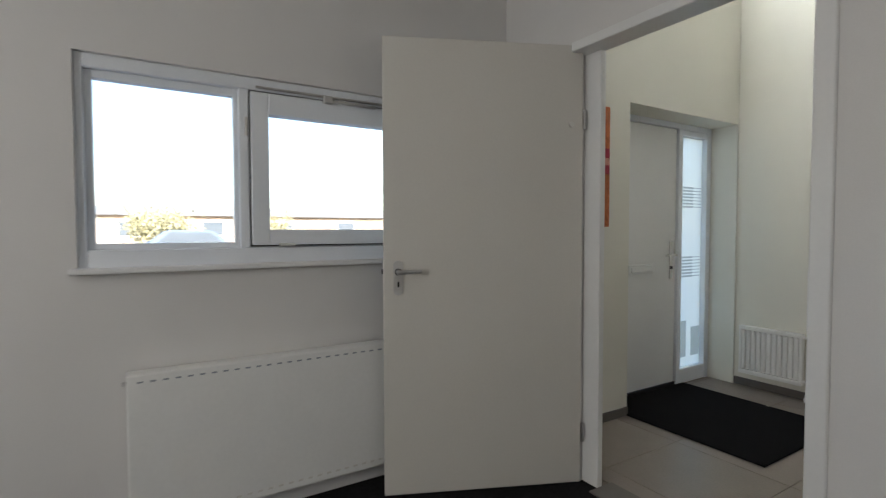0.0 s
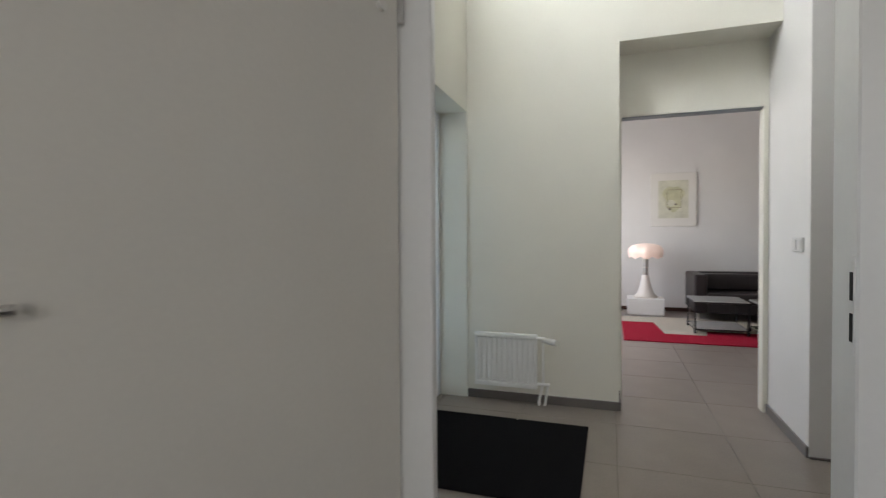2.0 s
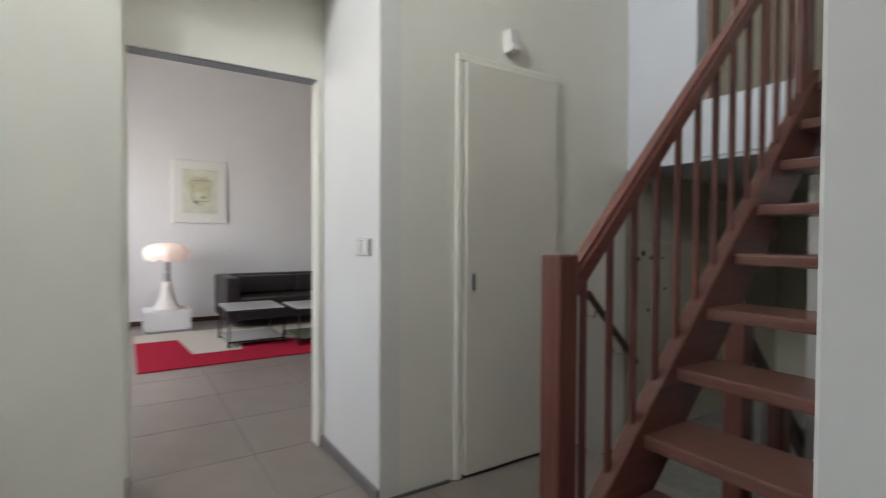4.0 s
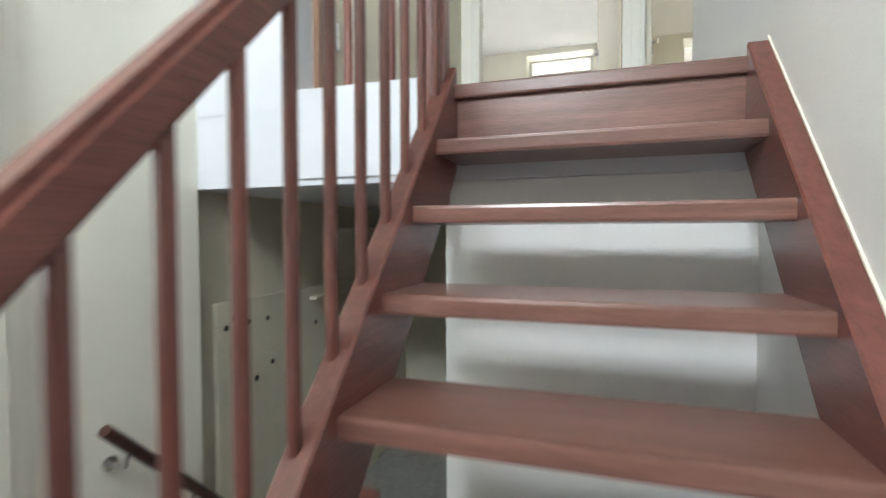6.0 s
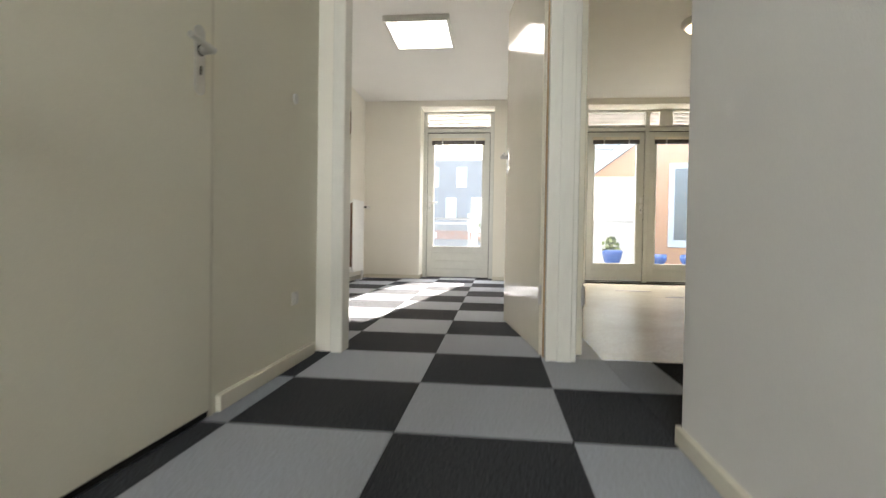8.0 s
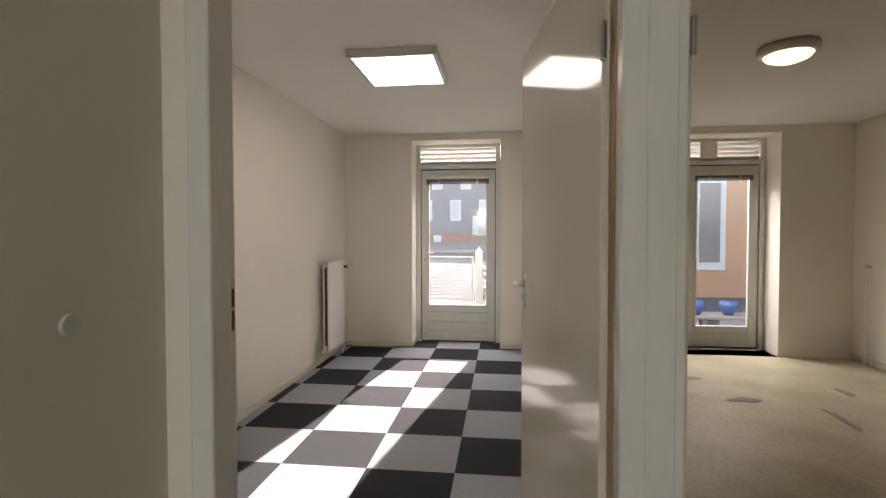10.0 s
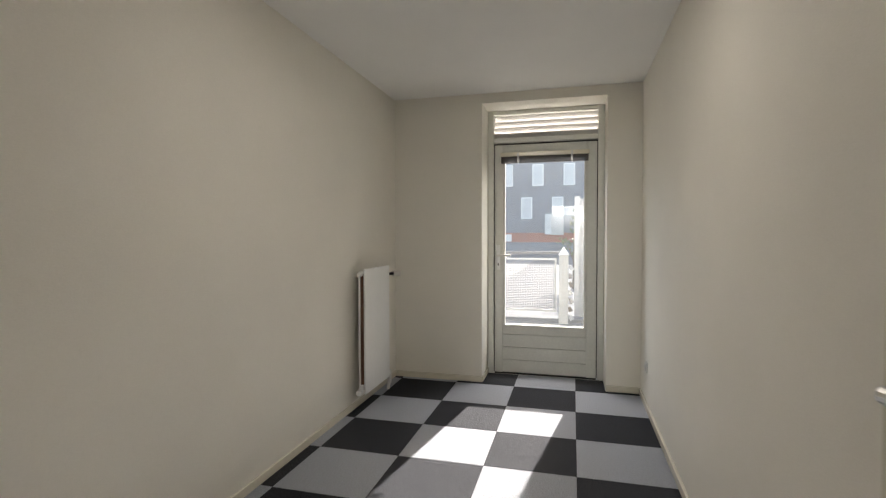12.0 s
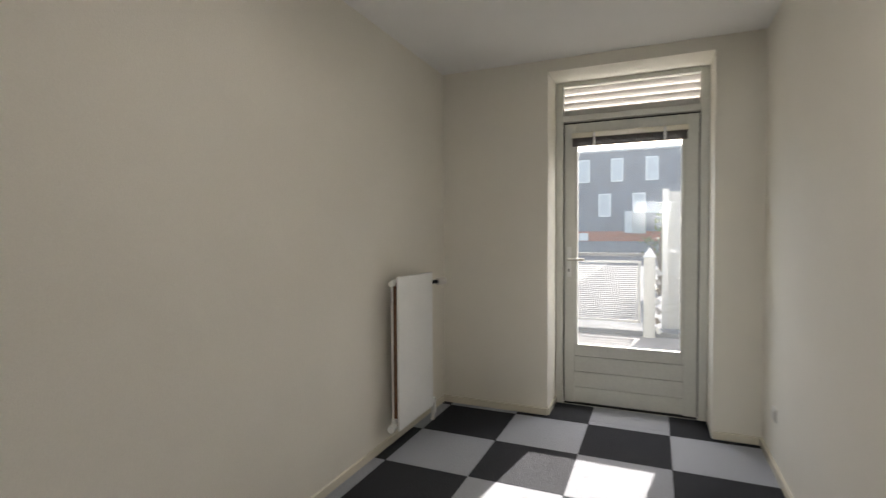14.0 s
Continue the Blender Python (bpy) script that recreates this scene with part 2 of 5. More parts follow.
WINDOW_LIGHT = material("curtained_window_glass", (0.55, 0.57, 0.58), 0.2, spread=0.12, scale=1.0, bump=0)

for fibre in (MAT, CARPET_D, CARPET_L, CARPET_BLACK, RED, CREAM_RUG):
    fibre.node_tree.nodes["Principled BSDF"].inputs["Specular IOR Level"].default_value = 0.12

# ---------------- building helpers ----------------


def box(bm, x0, x1, y0, y1, z0, z1, m=None):
    vs = [Vector((x, y, z)) for x in (x0, x1) for y in (y0, y1) for z in (z0, z1)]
    v = [bm.verts.new(m @ p if m else p) for p in vs]
    for q in ((0, 1, 3, 2), (4, 6, 7, 5), (0, 4, 5, 1), (2, 3, 7, 6), (0, 2, 6, 4), (1, 5, 7, 3)):
        bm.faces.new([v[i] for i in q])
    return bm


def B(x0, x1, y0, y1, z0, z1, bevel=0.0, seg=1, m=None):
    bm = bmesh.new()
    box(bm, x0, x1, y0, y1, z0, z1, m)
    if bevel:
        bmesh.ops.bevel(bm, geom=bm.edges[:], offset=bevel, segments=seg, affect="EDGES", profile=0.6)
    return bm


def rod(bm, a, b, r, n=12, r2=None):
    a, b = Vector(a), Vector(b)
    d = b - a
    m = Matrix.Translation((a + b) / 2) @ d.to_track_quat("Z", "Y").to_matrix().to_4x4()
    bmesh.ops.create_cone(bm, cap_ends=True, segments=n, radius1=r, radius2=r if r2 is None else r2, depth=d.length, matrix=m)
    return bm


def R(a, b, r, n=12, r2=None):
    return rod(bmesh.new(), a, b, r, n, r2)


def prism(points, axis, a, b):
    """A polygon of (u, v) pairs pushed along an axis from a to b. u, v are the two other axes in order."""
    bm = bmesh.new()

    def place(u, v, w):
        return {"x": (w, u, v), "y": (u, w, v), "z": (u, v, w)}[axis]

    lo = [bm.verts.new(place(u, v, a)) for u, v in points]
    hi = [bm.verts.new(place(u, v, b)) for u, v in points]
    n = len(points)
    bm.faces.new(lo)
    bm.faces.new(hi[::-1])
    for i in range(n):
        bm.faces.new((lo[i], hi[i], hi[(i + 1) % n], lo[(i + 1) % n]))
    bmesh.ops.recalc_face_normals(bm, faces=bm.faces[:])
    return bm


def lathe(profile, centre, n=32):
    """A turned shape from (radius, height) pairs."""
    bm = bmesh.new()
    rings = []
    for r, h in profile:
        rings.append([bm.verts.new((centre[0] + r * math.cos(2 * math.pi * i / n), centre[1] + r * math.sin(2 * math.pi * i / n), centre[2] + h)) for i in range(n)])
    for p, q in zip(rings, rings[1:]):
        for i in range(n):
            bm.faces.new((p[i], p[(i + 1) % n], q[(i + 1) % n], q[i]))
    bm.faces.new(rings[0][::-1])
    bm.faces.new(rings[-1])
    return bm


def mesh_of(name, bm, mat, smooth=False):
    bmesh.ops.recalc_face_normals(bm, faces=bm.faces[:])
    me = bpy.data.meshes.new(name)
    bm.to_mesh(me)
    bm.free()
    for mm in mat if isinstance(mat, (list, tuple)) else (mat,):
        me.materials.append(mm)
    if smooth:
        me.polygons.foreach_set("use_smooth", [True] * len(me.polygons))
    return me


def part(name, bm, mat, parent, label="", smooth=False, local=False):
    """One mesh under a thing or part; its coordinates are the world's, or its parent's if local."""
    ob = new(name, mesh_of(name, bm, mat, smooth))
    ob.parent = parent
    if not local:
        top = parent
        shift = Matrix.Identity(4)
        while top:
            shift = shift @ Matrix.Translation(-top.location) if top.parent is None else shift
            top = top.parent
        ob.matrix_parent_inverse = shift if parent.parent is None else Matrix.Identity(4)
    return tagged(ob, label)


def thing(name, at, label, category, group="", turn=0.0):
    ob = new(name)
    ob.empty_display_size = 0.1
    ob.matrix_basis = pose(at[0], at[1], at[2], 0, 0, turn)
    return tagged(ob, label, category, group)


def solid(name, bm, mat, label="", category="", kind="structure", smooth=False):
    return tagged(new(name, mesh_of(name, bm, mat, smooth)), label, category, "", kind)


def wall(name, along, a0, a1, t0, t1, z0, z1, mat, openings=(), label="", category="wall"):
    """A wall along x or y from a0 to a1, thick from t0 to t1, with openings (b0, b1, low, high)."""
    cuts = sorted({a0, a1, *[o[0] for o in openings], *[o[1] for o in openings]})
    cuts = [c for c in cuts if a0 <= c <= a1]
    bm = bmesh.new()
    for p, q in zip(cuts, cuts[1:]):
        mid, low = (p + q) / 2, z0
        holes = sorted((o[2], o[3]) for o in openings if o[0] < mid < o[1])
        spans = []
        for h0, h1 in holes:
            if h0 > low:
                spans.append((low, h0))
            low = h1
        if low < z1:
            spans.append((low, z1))
        for s0, s1 in spans:
            if along == "x":
                box(bm, p, q, t0, t1, s0, s1)
            else:
                box(bm, t0, t1, p, q, s0, s1)
    return solid(name, bm, mat, label, category)

# ---------------- large structure ----------------
UP = 1.85          # upper floor level
TOP = 4.37         # ceiling of hall, landing and upper rooms
LOW = -1.85        # cellar level

ground = solid("ground", B(-600, 600, -600, 600, -0.5, -0.12), GROUND, "grey paved ground around the house", "ground")
floor_hall = solid("floor_hall", B(-0.8, 2.75, 2.05, 9.5, -0.12, -0.006), GROUT, "grey screed under floor tiles", "floor")
solid("floor_stair_foot", B(2.75, 3.24, 1.9, 2.87, -0.12, 0.0), TILE, "taupe tiled floor under the stairs", "floor")
solid("floor_living", B(2.75, 6.0, 4.54, 9.5, -0.12, -0.006), GROUT, "grey screed under floor tiles", "floor")
solid("floor_room", B(-0.6, 3.4, -2.5, 2.05, -0.12, 0.0), CARPET_BLACK, "black carpet floor", "floor")

# street front: thick wall with window, front door recess, added high window and living room window
wall("wall_front_room", "y", -2.6, 2.03, -0.78, -0.58, -0.12, 2.75, WALL, [(-0.045, 1.42, 1.10, 1.915)], "white painted front wall of the street room")
wall("wall_front_hall", "y", 2.03, 4.27, -0.78, -0.45, -0.12, TOP, WALL_CREAM, [(2.93, 4.25, -0.12, 2.09), (2.5, 4.1, 3.35, 4.15)], "cream painted front wall of the hall")
wall("wall_front_living", "y", 4.27, 9.6, -0.78, -0.58, -0.12, 3.8, WALL, [(5.7, 8.7, 0.9, 2.5)], "white painted front wall of the living room")
# partition with the open door, then the stair and landing wall
wall("wall_partition", "x", 0.0, 1.25, 1.93, 2.02, 0, TOP, WALL, [(-0.1, 1.04, 0, 2.125)], "white painted partition wall with a doorway")
wall("wall_partition_front", "x", -0.58, 0.0, 1.99, 2.03, 0, TOP, WALL, (), "white painted partition wall behind the open door")
wall("wall_stair", "x", 1.25, 4.33, 1.88, 2.003, -0.12, TOP, WALL, (), "white painted wall beside the stairs")
# back wall of the hall with the tall recess to the living room
wall("wall_radiator", "x", -0.58, 0.6, 4.27, 4.58, 0, TOP, WALL_CREAM, (), "cream painted hall wall with a small radiator")
wall("wall_living_header", "x", 0.6, 1.53, 4.54, 4.64, 0, TOP, WALL_CREAM, [(0.62, 1.5, 0, 2.025)], "white header wall above the passage")
solid("door_track", B(0.622, 1.498, 4.548, 4.632, 2.017, 2.0245), SLOT, "dark grey sliding door track under the header", "trim")
wall("wall_recess_head", "x", 0.6, 1.53, 4.27, 4.54, 2.465, TOP, WALL_CREAM, (), "white bulkhead over the recess")
wall("wall_passage_side", "y", 3.82, 4.64, 1.53, 1.63, 0, TOP, WALL, (), "white side wall of the passage")
wall("wall_cupboard", "x", 1.63, 3.2, 3.82, 3.92, LOW, TOP, WALL_CREAM, [(1.93, 2.60, 0, 2.03)], "cream wall with a flush cupboard door")
# living room shell
wall("wall_living_back", "x", -0.58, 6.1, 9.38, 9.5, 0, 3.8, WALL, (), "white living room wall")
wall("wall_living_side", "y", 4.58, 9.5, 6.0, 6.1, 0, 3.8, WALL, (), "white living room wall")
wall("wall_living_near", "x", 1.63, 6.1, 4.44, 4.54, 0, 3.8, WALL, (), "white living room wall")
wall("wall_living_near_front", "x", -0.58, 0.6, 4.58, 4.64, 0, 3.8, WALL, (), "white living room wall")
solid("ceiling_living", B(-0.58, 6.1, 4.64, 9.5, 3.8, 3.9), CEIL, "white plaster ceiling", "ceiling")
# street room shell
wall("wall_room_back", "x", -0.78, 3.5, -2.6, -2.45, 0, 2.75, WALL, [(0.4, 2.4, 1.0, 2.2)], "white painted wall")
wall("wall_room_side", "y", -2.6, 1.88, 3.4, 3.5, 0, 2.75, WALL, (), "white painted wall")
solid("ceiling_room", B(-0.78, 3.5, -2.6, 1.99, 2.75, 2.85), CEIL, "white plaster ceiling", "ceiling")
solid("ceiling_upper", B(-0.78, 10.35, 1.88, 4.6, TOP, TOP + 0.15), CEIL, "white plaster ceiling", "ceiling")
solid("ceiling_back_room", B(4.23, 10.35, -1.4, 1.88, TOP, TOP + 0.15), CEIL, "white plaster ceiling", "ceiling")
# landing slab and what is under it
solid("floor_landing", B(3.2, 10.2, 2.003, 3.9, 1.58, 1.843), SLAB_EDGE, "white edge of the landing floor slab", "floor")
solid("floor_upper_left", B(5.25, 10.2, 3.9, 4.5, 1.58, 1.843), WALL, "concrete floor slab", "floor")
solid("floor_upper_right", B(4.23, 10.2, -1.4, 2.003, 1.58, 1.84), SCREED, "bare sandy cement screed floor", "floor")
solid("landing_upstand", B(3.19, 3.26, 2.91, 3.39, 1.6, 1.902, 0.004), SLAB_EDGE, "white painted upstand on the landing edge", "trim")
wall("wall_under_landing", "y", 1.88, 2.87, 3.24, 3.34, LOW, 1.58, WALL, (), "white wall under the landing")
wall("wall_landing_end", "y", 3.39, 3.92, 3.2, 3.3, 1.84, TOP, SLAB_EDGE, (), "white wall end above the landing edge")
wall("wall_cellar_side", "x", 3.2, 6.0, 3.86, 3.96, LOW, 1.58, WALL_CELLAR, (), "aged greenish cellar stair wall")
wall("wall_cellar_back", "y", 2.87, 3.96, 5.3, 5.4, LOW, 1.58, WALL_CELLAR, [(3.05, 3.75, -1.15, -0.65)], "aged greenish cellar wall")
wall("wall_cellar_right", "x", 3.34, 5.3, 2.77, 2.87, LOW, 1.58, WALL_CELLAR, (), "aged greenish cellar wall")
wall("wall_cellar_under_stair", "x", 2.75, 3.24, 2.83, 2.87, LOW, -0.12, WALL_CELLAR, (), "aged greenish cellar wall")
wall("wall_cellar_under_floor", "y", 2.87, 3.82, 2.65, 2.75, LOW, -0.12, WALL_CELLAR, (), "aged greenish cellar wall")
solid("floor_cellar", B(2.65, 5.4, 2.77, 3.96, LOW - 0.1, LOW), SCREED, "grey cellar floor", "floor")
# landing and upper rooms
wall("wall_landing_left", "x", 3.3, 5.25, 3.39, 3.5, 1.84, TOP, CREAM_LANDING, [(3.305, 4.36, 1.84, 3.97)], "cream landing wall with a flush door")
wall("wall_doors", "y", 0.4, 4.5, 5.25, 5.325, 1.84, TOP, WALL_ROOM, [(2.28, 3.30, 1.84, 3.97), (1.26, 2.15, 1.84, 3.97)], "white wall with two doorways")
wall("wall_landing_corner", "y", 0.4, 1.88, 4.23, 4.33, 1.84, TOP, WALL_ROOM, (), "white wall round the landing corner")
wall("wall_landing_far", "x", 4.23, 5.35, 0.3, 0.4, 1.84, TOP, WALL_ROOM, (), "white wall at the end of the side landing")
wall("wall_bedroom_left", "x", 5.35, 10.25, 4.403, 4.51, 1.84, TOP, WALL_ROOM, (), "warm white room wall with a radiator")
wall("wall_bedroom_right", "x", 5.35, 10.25, 2.17, 2.29, 1.84, TOP, WALL_ROOM, (), "warm white room wall")
wall("wall_back_left", "y", 2.29, 4.403, 9.85, 10.25, 1.7, TOP, WALL_ROOM, [(2.56, 3.6, 1.84, 4.287)], "warm white outer wall around the balcony door")
wall("wall_back_right", "y", -1.3, 2.17, 9.85, 10.25, 1.7, TOP, WALL_ROOM, [(-0.46, 1.29, 1.84, 4.287)], "warm white outer wall around the double balcony doors")
wall("wall_back_room_side", "x", 5.25, 10.25, -1.3, -1.2, 1.84, TOP, WALL_ROOM, (), "white side wall of the bare room")
wall("wall_back_room_front", "y", -1.3, 0.3, 5.25, 5.35, 1.84, TOP, WALL_ROOM, (), "white wall of the bare room")
# outer closing of the house
solid("roof", B(-0.9, 10.3, -2.7, 4.7, TOP + 0.2, TOP + 0.35), ROOF_GREY, "grey flat roof", "roof")
wall("wall_side_upper", "x", -0.78, 3.2, 4.68, 4.78, 3.9, TOP, WALL, (), "white painted wall")

# ---------------- skirting ----------------


def skirting(x0, x1, y0, y1, z, h, mat, label):
    solid("baseboard", B(x0, x1, y0, y1, z, z + h, 0.003), mat, label, "baseboard")


skirting(-0.45, 0.6, 4.258, 4.272, 0, 0.06, PLINTH, "taupe tile skirting along the hall wall")
skirting(0.6, 0.612, 4.27, 4.54, 0, 0.06, PLINTH, "taupe tile skirting in the recess")
skirting(1.518, 1.532, 3.82, 4.54, 0, 0.06, PLINTH, "taupe tile skirting along the passage wall")
skirting(1.53, 1.9, 3.808, 3.822, 0, 0.012, PLINTH, "thin taupe floor edge")
skirting(-0.45, -0.438, 2.1, 2.93, 0, 0.06, PLINTH, "taupe tile skirting by the front door")
skirting(-0.58, 6.0, 9.366, 9.38, 0, 0.06, WOOD_DARK, "dark brown living room skirting")
skirting(-0.58, -0.566, -2.45, 2.0, 0, 0.07, LACQUER, "white painted skirting under the window wall")
skirting(4.38, 5.19, 3.372, 3.392, UP, 0.055, LACQUER_GLOSS, "cream painted skirting on the landing")
skirting(3.20, 4.336, 2.003, 2.02, UP, 0.052, LACQUER_GLOSS, "cream painted skirting on the landing")
skirting(5.35, 9.85, 4.392, 4.405, UP, 0.05, LACQUER_GLOSS, "white painted room skirting")
skirting(5.35, 9.85, 2.288, 2.304, UP, 0.05, LACQUER_GLOSS, "white painted room skirting")
skirting(9.832, 9.85, 3.6, 4.392, UP, 0.05, LACQUER_GLOSS, "white painted room skirting")
skirting(9.832, 9.85, 2.304, 2.56, UP, 0.05, LACQUER_GLOSS, "white painted room skirting")
skirting(9.85, 10.16, 3.588, 3.6, UP, 0.05, LACQUER_GLOSS, "white painted skirting in the door recess")
skirting(5.35, 9.85, -1.2, -1.186, UP, 0.05, LACQUER_GLOSS, "white painted room skirting")

# ---------------- doors ----------------


def lever(parent, x, y, z, side, out, mat=METAL, plate=(0.047, 0.16), keyhole=True):
    """A door handle with its long plate on the face y; side: the way the lever points along x; out: the way it stands out along y."""
    w, h = plate
    bm = prism([(x + w / 2 * math.cos(a), z - 0.028 + (h / 2 - w / 2) * (1 if math.sin(a) >= 0 else -1) + w / 2 * math.sin(a)) for a in [i * math.pi / 12 for i in range(24)]], "y", y, y + out * 0.007)
    pl = part("handle_plate", bm, mat, parent, "brushed aluminium plate", local=True)
    part("rosette_ring", R((x, y + out * 0.006, z), (x, y + out * 0.0085, z), 0.016, 20), DARK, pl, local=True)
    bm = R((x, y, z), (x, y + out * 0.045, z), 0.012)
    rod(bm, (x - side * 0.006, y + out * 0.043, z), (x + side * 0.106, y + out * 0.044, z + 0.004), 0.0105, 12, 0.0085)
    part("lever", bm, mat, pl, "brushed aluminium lever", smooth=False, local=True)
    if keyhole:
        bm = B(x - 0.004, x + 0.004, y + out * 0.0055, y + out * 0.0085, z - 0.07, z - 0.045)
        part("keyhole", bm, DARK, pl, local=True)


def leaf(name, at, turn, width, height, thick, mat, label, handle_z=1.05, flip=1, levers=(1, -1), hinges=(0.25, 1.75), latch=True):
    """A flush door hung at `at`, its width along local x."""
    d = thing(name, at, label, "door", turn=turn)
    part("door_leaf", B(0.0, width, -thick / 2, thick / 2, 0.008, height, 0.003), mat, d, local=True)
    for s in levers:
        lever(d, width - 0.068, s * thick / 2, handle_z, -1, s)
    for h in hinges:
        bm = R((-0.008, flip * thick / 2, h), (-0.008, flip * thick / 2, h + 0.09), 0.008, 10)
        part("hinge", bm, METAL, d, "steel hinge", local=True)
    if latch:
        part("latch_plate", B(width - 0.0005, width + 0.002, -0.011, 0.011, handle_z - 0.06, handle_z + 0.05), METAL, d, local=True)
        part("latch", B(width, width + 0.008, -0.006, 0.006, handle_z - 0.01, handle_z + 0.012), DARK, d, local=True)
    return d


def frame_set(name, along, a0, a1, t0, t1, z0, z1, w, mat, label, stop=0.0):
    """A door frame around an opening: two jambs and a head, as one thing with parts."""
    d = thing(name, (a0, t0, z0) if along == "x" else (t0, a0, z0), label, "door frame")
    d["kind"] = "structure"
    for nm, p in (("jamb", (a0, a0 + w, t0, t1, z0, z1 - w)), ("jamb", (a1 - w, a1, t0, t1, z0, z1 - w)), ("head", (a0, a1, t0, t1, z1 - w, z1))):
        q = p if along == "x" else (p[2], p[3], p[0], p[1], p[4], p[5])
        part(nm, B(*q, 0.004), mat, d)
    return d


# street room door, open against the window wall
DW = 0.955
ang = math.degrees(math.atan2(1.128 - 2.0, -0.386))
door_1 = leaf("door_1", (0.0, 1.985, 0.0), ang, DW, 2.125, 0.04, DOOR_GREY, "grey-white flush door standing open beside the radiator", 1.055, flip=1, hinges=(0.21, 1.73))
part("door_stop", R((0.06, 0.018, 1.75), (0.06, 0.032, 1.75), 0.013, 16), PLASTIC, door_1, "small white plastic buffer", local=True)
f1 = thing("door_frame", (0.5, 1.98, 0), "white steel door frame of the street room", "door frame")
f1["kind"] = "structure"
part("jamb", B(-0.004, 0.098, 2.008, 2.045, 0, 2.09, 0.004), LACQUER, f1)
part("jamb", B(0.99, 1.05, 1.915, 2.029, 0, 2.09, 0.004), LACQUER, f1)
part("head", B(-0.004, 1.05, 1.918, 2.045, 2.09, 2.135, 0.004), LACQUER, f1)
part_lock = thing("strike_plate", (0.985, 1.96, 1.0), "steel strike plate in the white door frame", "strike plate")
part("plate", B(0.9875, 0.9905, 1.921, 1.943, 0.93, 1.12), LACQUER, part_lock)
part("hole", B(0.9862, 0.988, 1.926, 1.938, 1.035, 1.09), DARK, part_lock)
part("hole", B(0.9862, 0.988, 1.926, 1.938, 0.955, 1.01), DARK, part_lock)
solid("threshold", B(0.098, 0.99, 1.95, 2.11, -0.004, 0.006, 0.002), PLINTH, "dark stone door threshold", "trim")

# front door with sidelight, set back in the front wall
FX = -0.68
fd = thing("front_door", (FX, 2.95, 0.0), "white front door with a letter slot and a long lever handle", "door")
part("door_leaf", B(FX - 0.05, FX, 2.985, 3.80, 0.03, 2.045, 0.004), LACQUER, fd)
part("jamb", B(FX - 0.07, FX + 0.02, 2.93, 2.983, 0, 2.09, 0.003), PVC, fd)
part("head", B(FX - 0.07, FX + 0.02, 2.983, 4.19, 2.048, 2.09, 0.003), PVC, fd)
part("mullion", B(FX - 0.07, FX + 0.02, 3.802, 3.855, 0, 2.048, 0.003), PVC, fd)
part("jamb", B(FX - 0.07, FX + 0.02, 4.19, 4.25, 0, 2.09, 0.003), PVC, fd)
part("sidelight_bottom_rail", B(FX - 0.06, FX + 0.015, 3.855, 4.19, 0, 0.12, 0.003), PVC, fd)
part("sidelight_top_rail", B(FX - 0.06, FX + 0.015, 3.855, 4.19, 2.0, 2.048, 0.003), PVC, fd)
pane = part("pane", B(FX - 0.03, FX - 0.022, 3.855, 4.19, 0.12, 2.0), GLASS_FROST, fd, "frosted glass sidelight")
pane.visible_shadow = False
for z0 in (1.43, 0.86):
    for i in range(7):
        z = z0 + i * 0.026
        part("stripe", B(FX - 0.021, FX - 0.018, 3.87, 4.062, z, z + 0.015), STRIPE, fd, "grey stripe on the glass")
        part("stripe", B(FX - 0.021, FX - 0.018, 4.066, 4.175, z + 0.005, z + 0.011), STRIPE, fd, "thin grey stripe on the glass")
part("glass_field", B(FX - 0.021, FX - 0.018, 3.87, 3.99, 0.2, 0.50), STRIPE, fd, "grey field on the glass")
part("glass_field", B(FX - 0.021, FX - 0.018, 4.06, 4.175, 0.2, 0.44), STRIPE, fd, "grey field on the glass")
slot = part("letter_slot", B(FX, FX + 0.016, 3.21, 3.51, 0.915, 0.99, 0.005), LACQUER, fd)
part("flap", B(FX + 0.015, FX + 0.024, 3.232, 3.488, 0.93, 0.972, 0.004), LACQUER, slot)
part("weather_strip", B(FX, FX + 0.01, 2.985, 3.80, 0.0, 0.03), DARK, fd, "dark draught strip")
lv = part("handle_plate", B(FX, FX + 0.008, 3.715, 3.755, 0.86, 1.16, 0.003), CHROME, fd)
bm = R((FX, 3.735, 1.05), (FX + 0.05, 3.735, 1.05), 0.009)
rod(bm, (FX + 0.05, 3.74, 1.05), (FX + 0.05, 3.61, 1.05), 0.009)
part("lever", bm, CHROME, lv)
part("cylinder", R((FX, 3.735, 0.95), (FX + 0.016, 3.735, 0.95), 0.012), DARK, lv)
# added high window out of view, paired with the hall's fill lamp
solid("window_hall_unseen", B(-0.70, -0.69, 2.5, 4.1, 3.35, 4.15), GLASS_FROST, "added unseen frosted high hall window", "window").visible_shadow = False

# flush cupboard door
cup = thing("cupboard_door", (1.95, 3.80, 0), "flush white cupboard door with a small recessed pull", "door")
part("door_leaf", B(1.968, 2.565, 3.79, 3.825, 0.018, 2.0, 0.003), DOOR_CREAM, cup)
part("bottom_gap", B(1.968, 2.565, 3.815, 3.83, 0.0, 0.017), DARK, cup, "dark gap under the door")
pull = part("pull", B(2.0, 2.022, 3.786, 3.792, 0.90, 1.0, 0.002), METAL, cup, "small recessed pull")
part("recess", B(2.005, 2.017, 3.7845, 3.787, 0.912, 0.988), DARK, pull)
frame_set("door_frame", "x", 1.925, 2.605, 3.803, 3.925, 0, 2.035, 0.036, WALL_CREAM, "cream cupboard door frame")
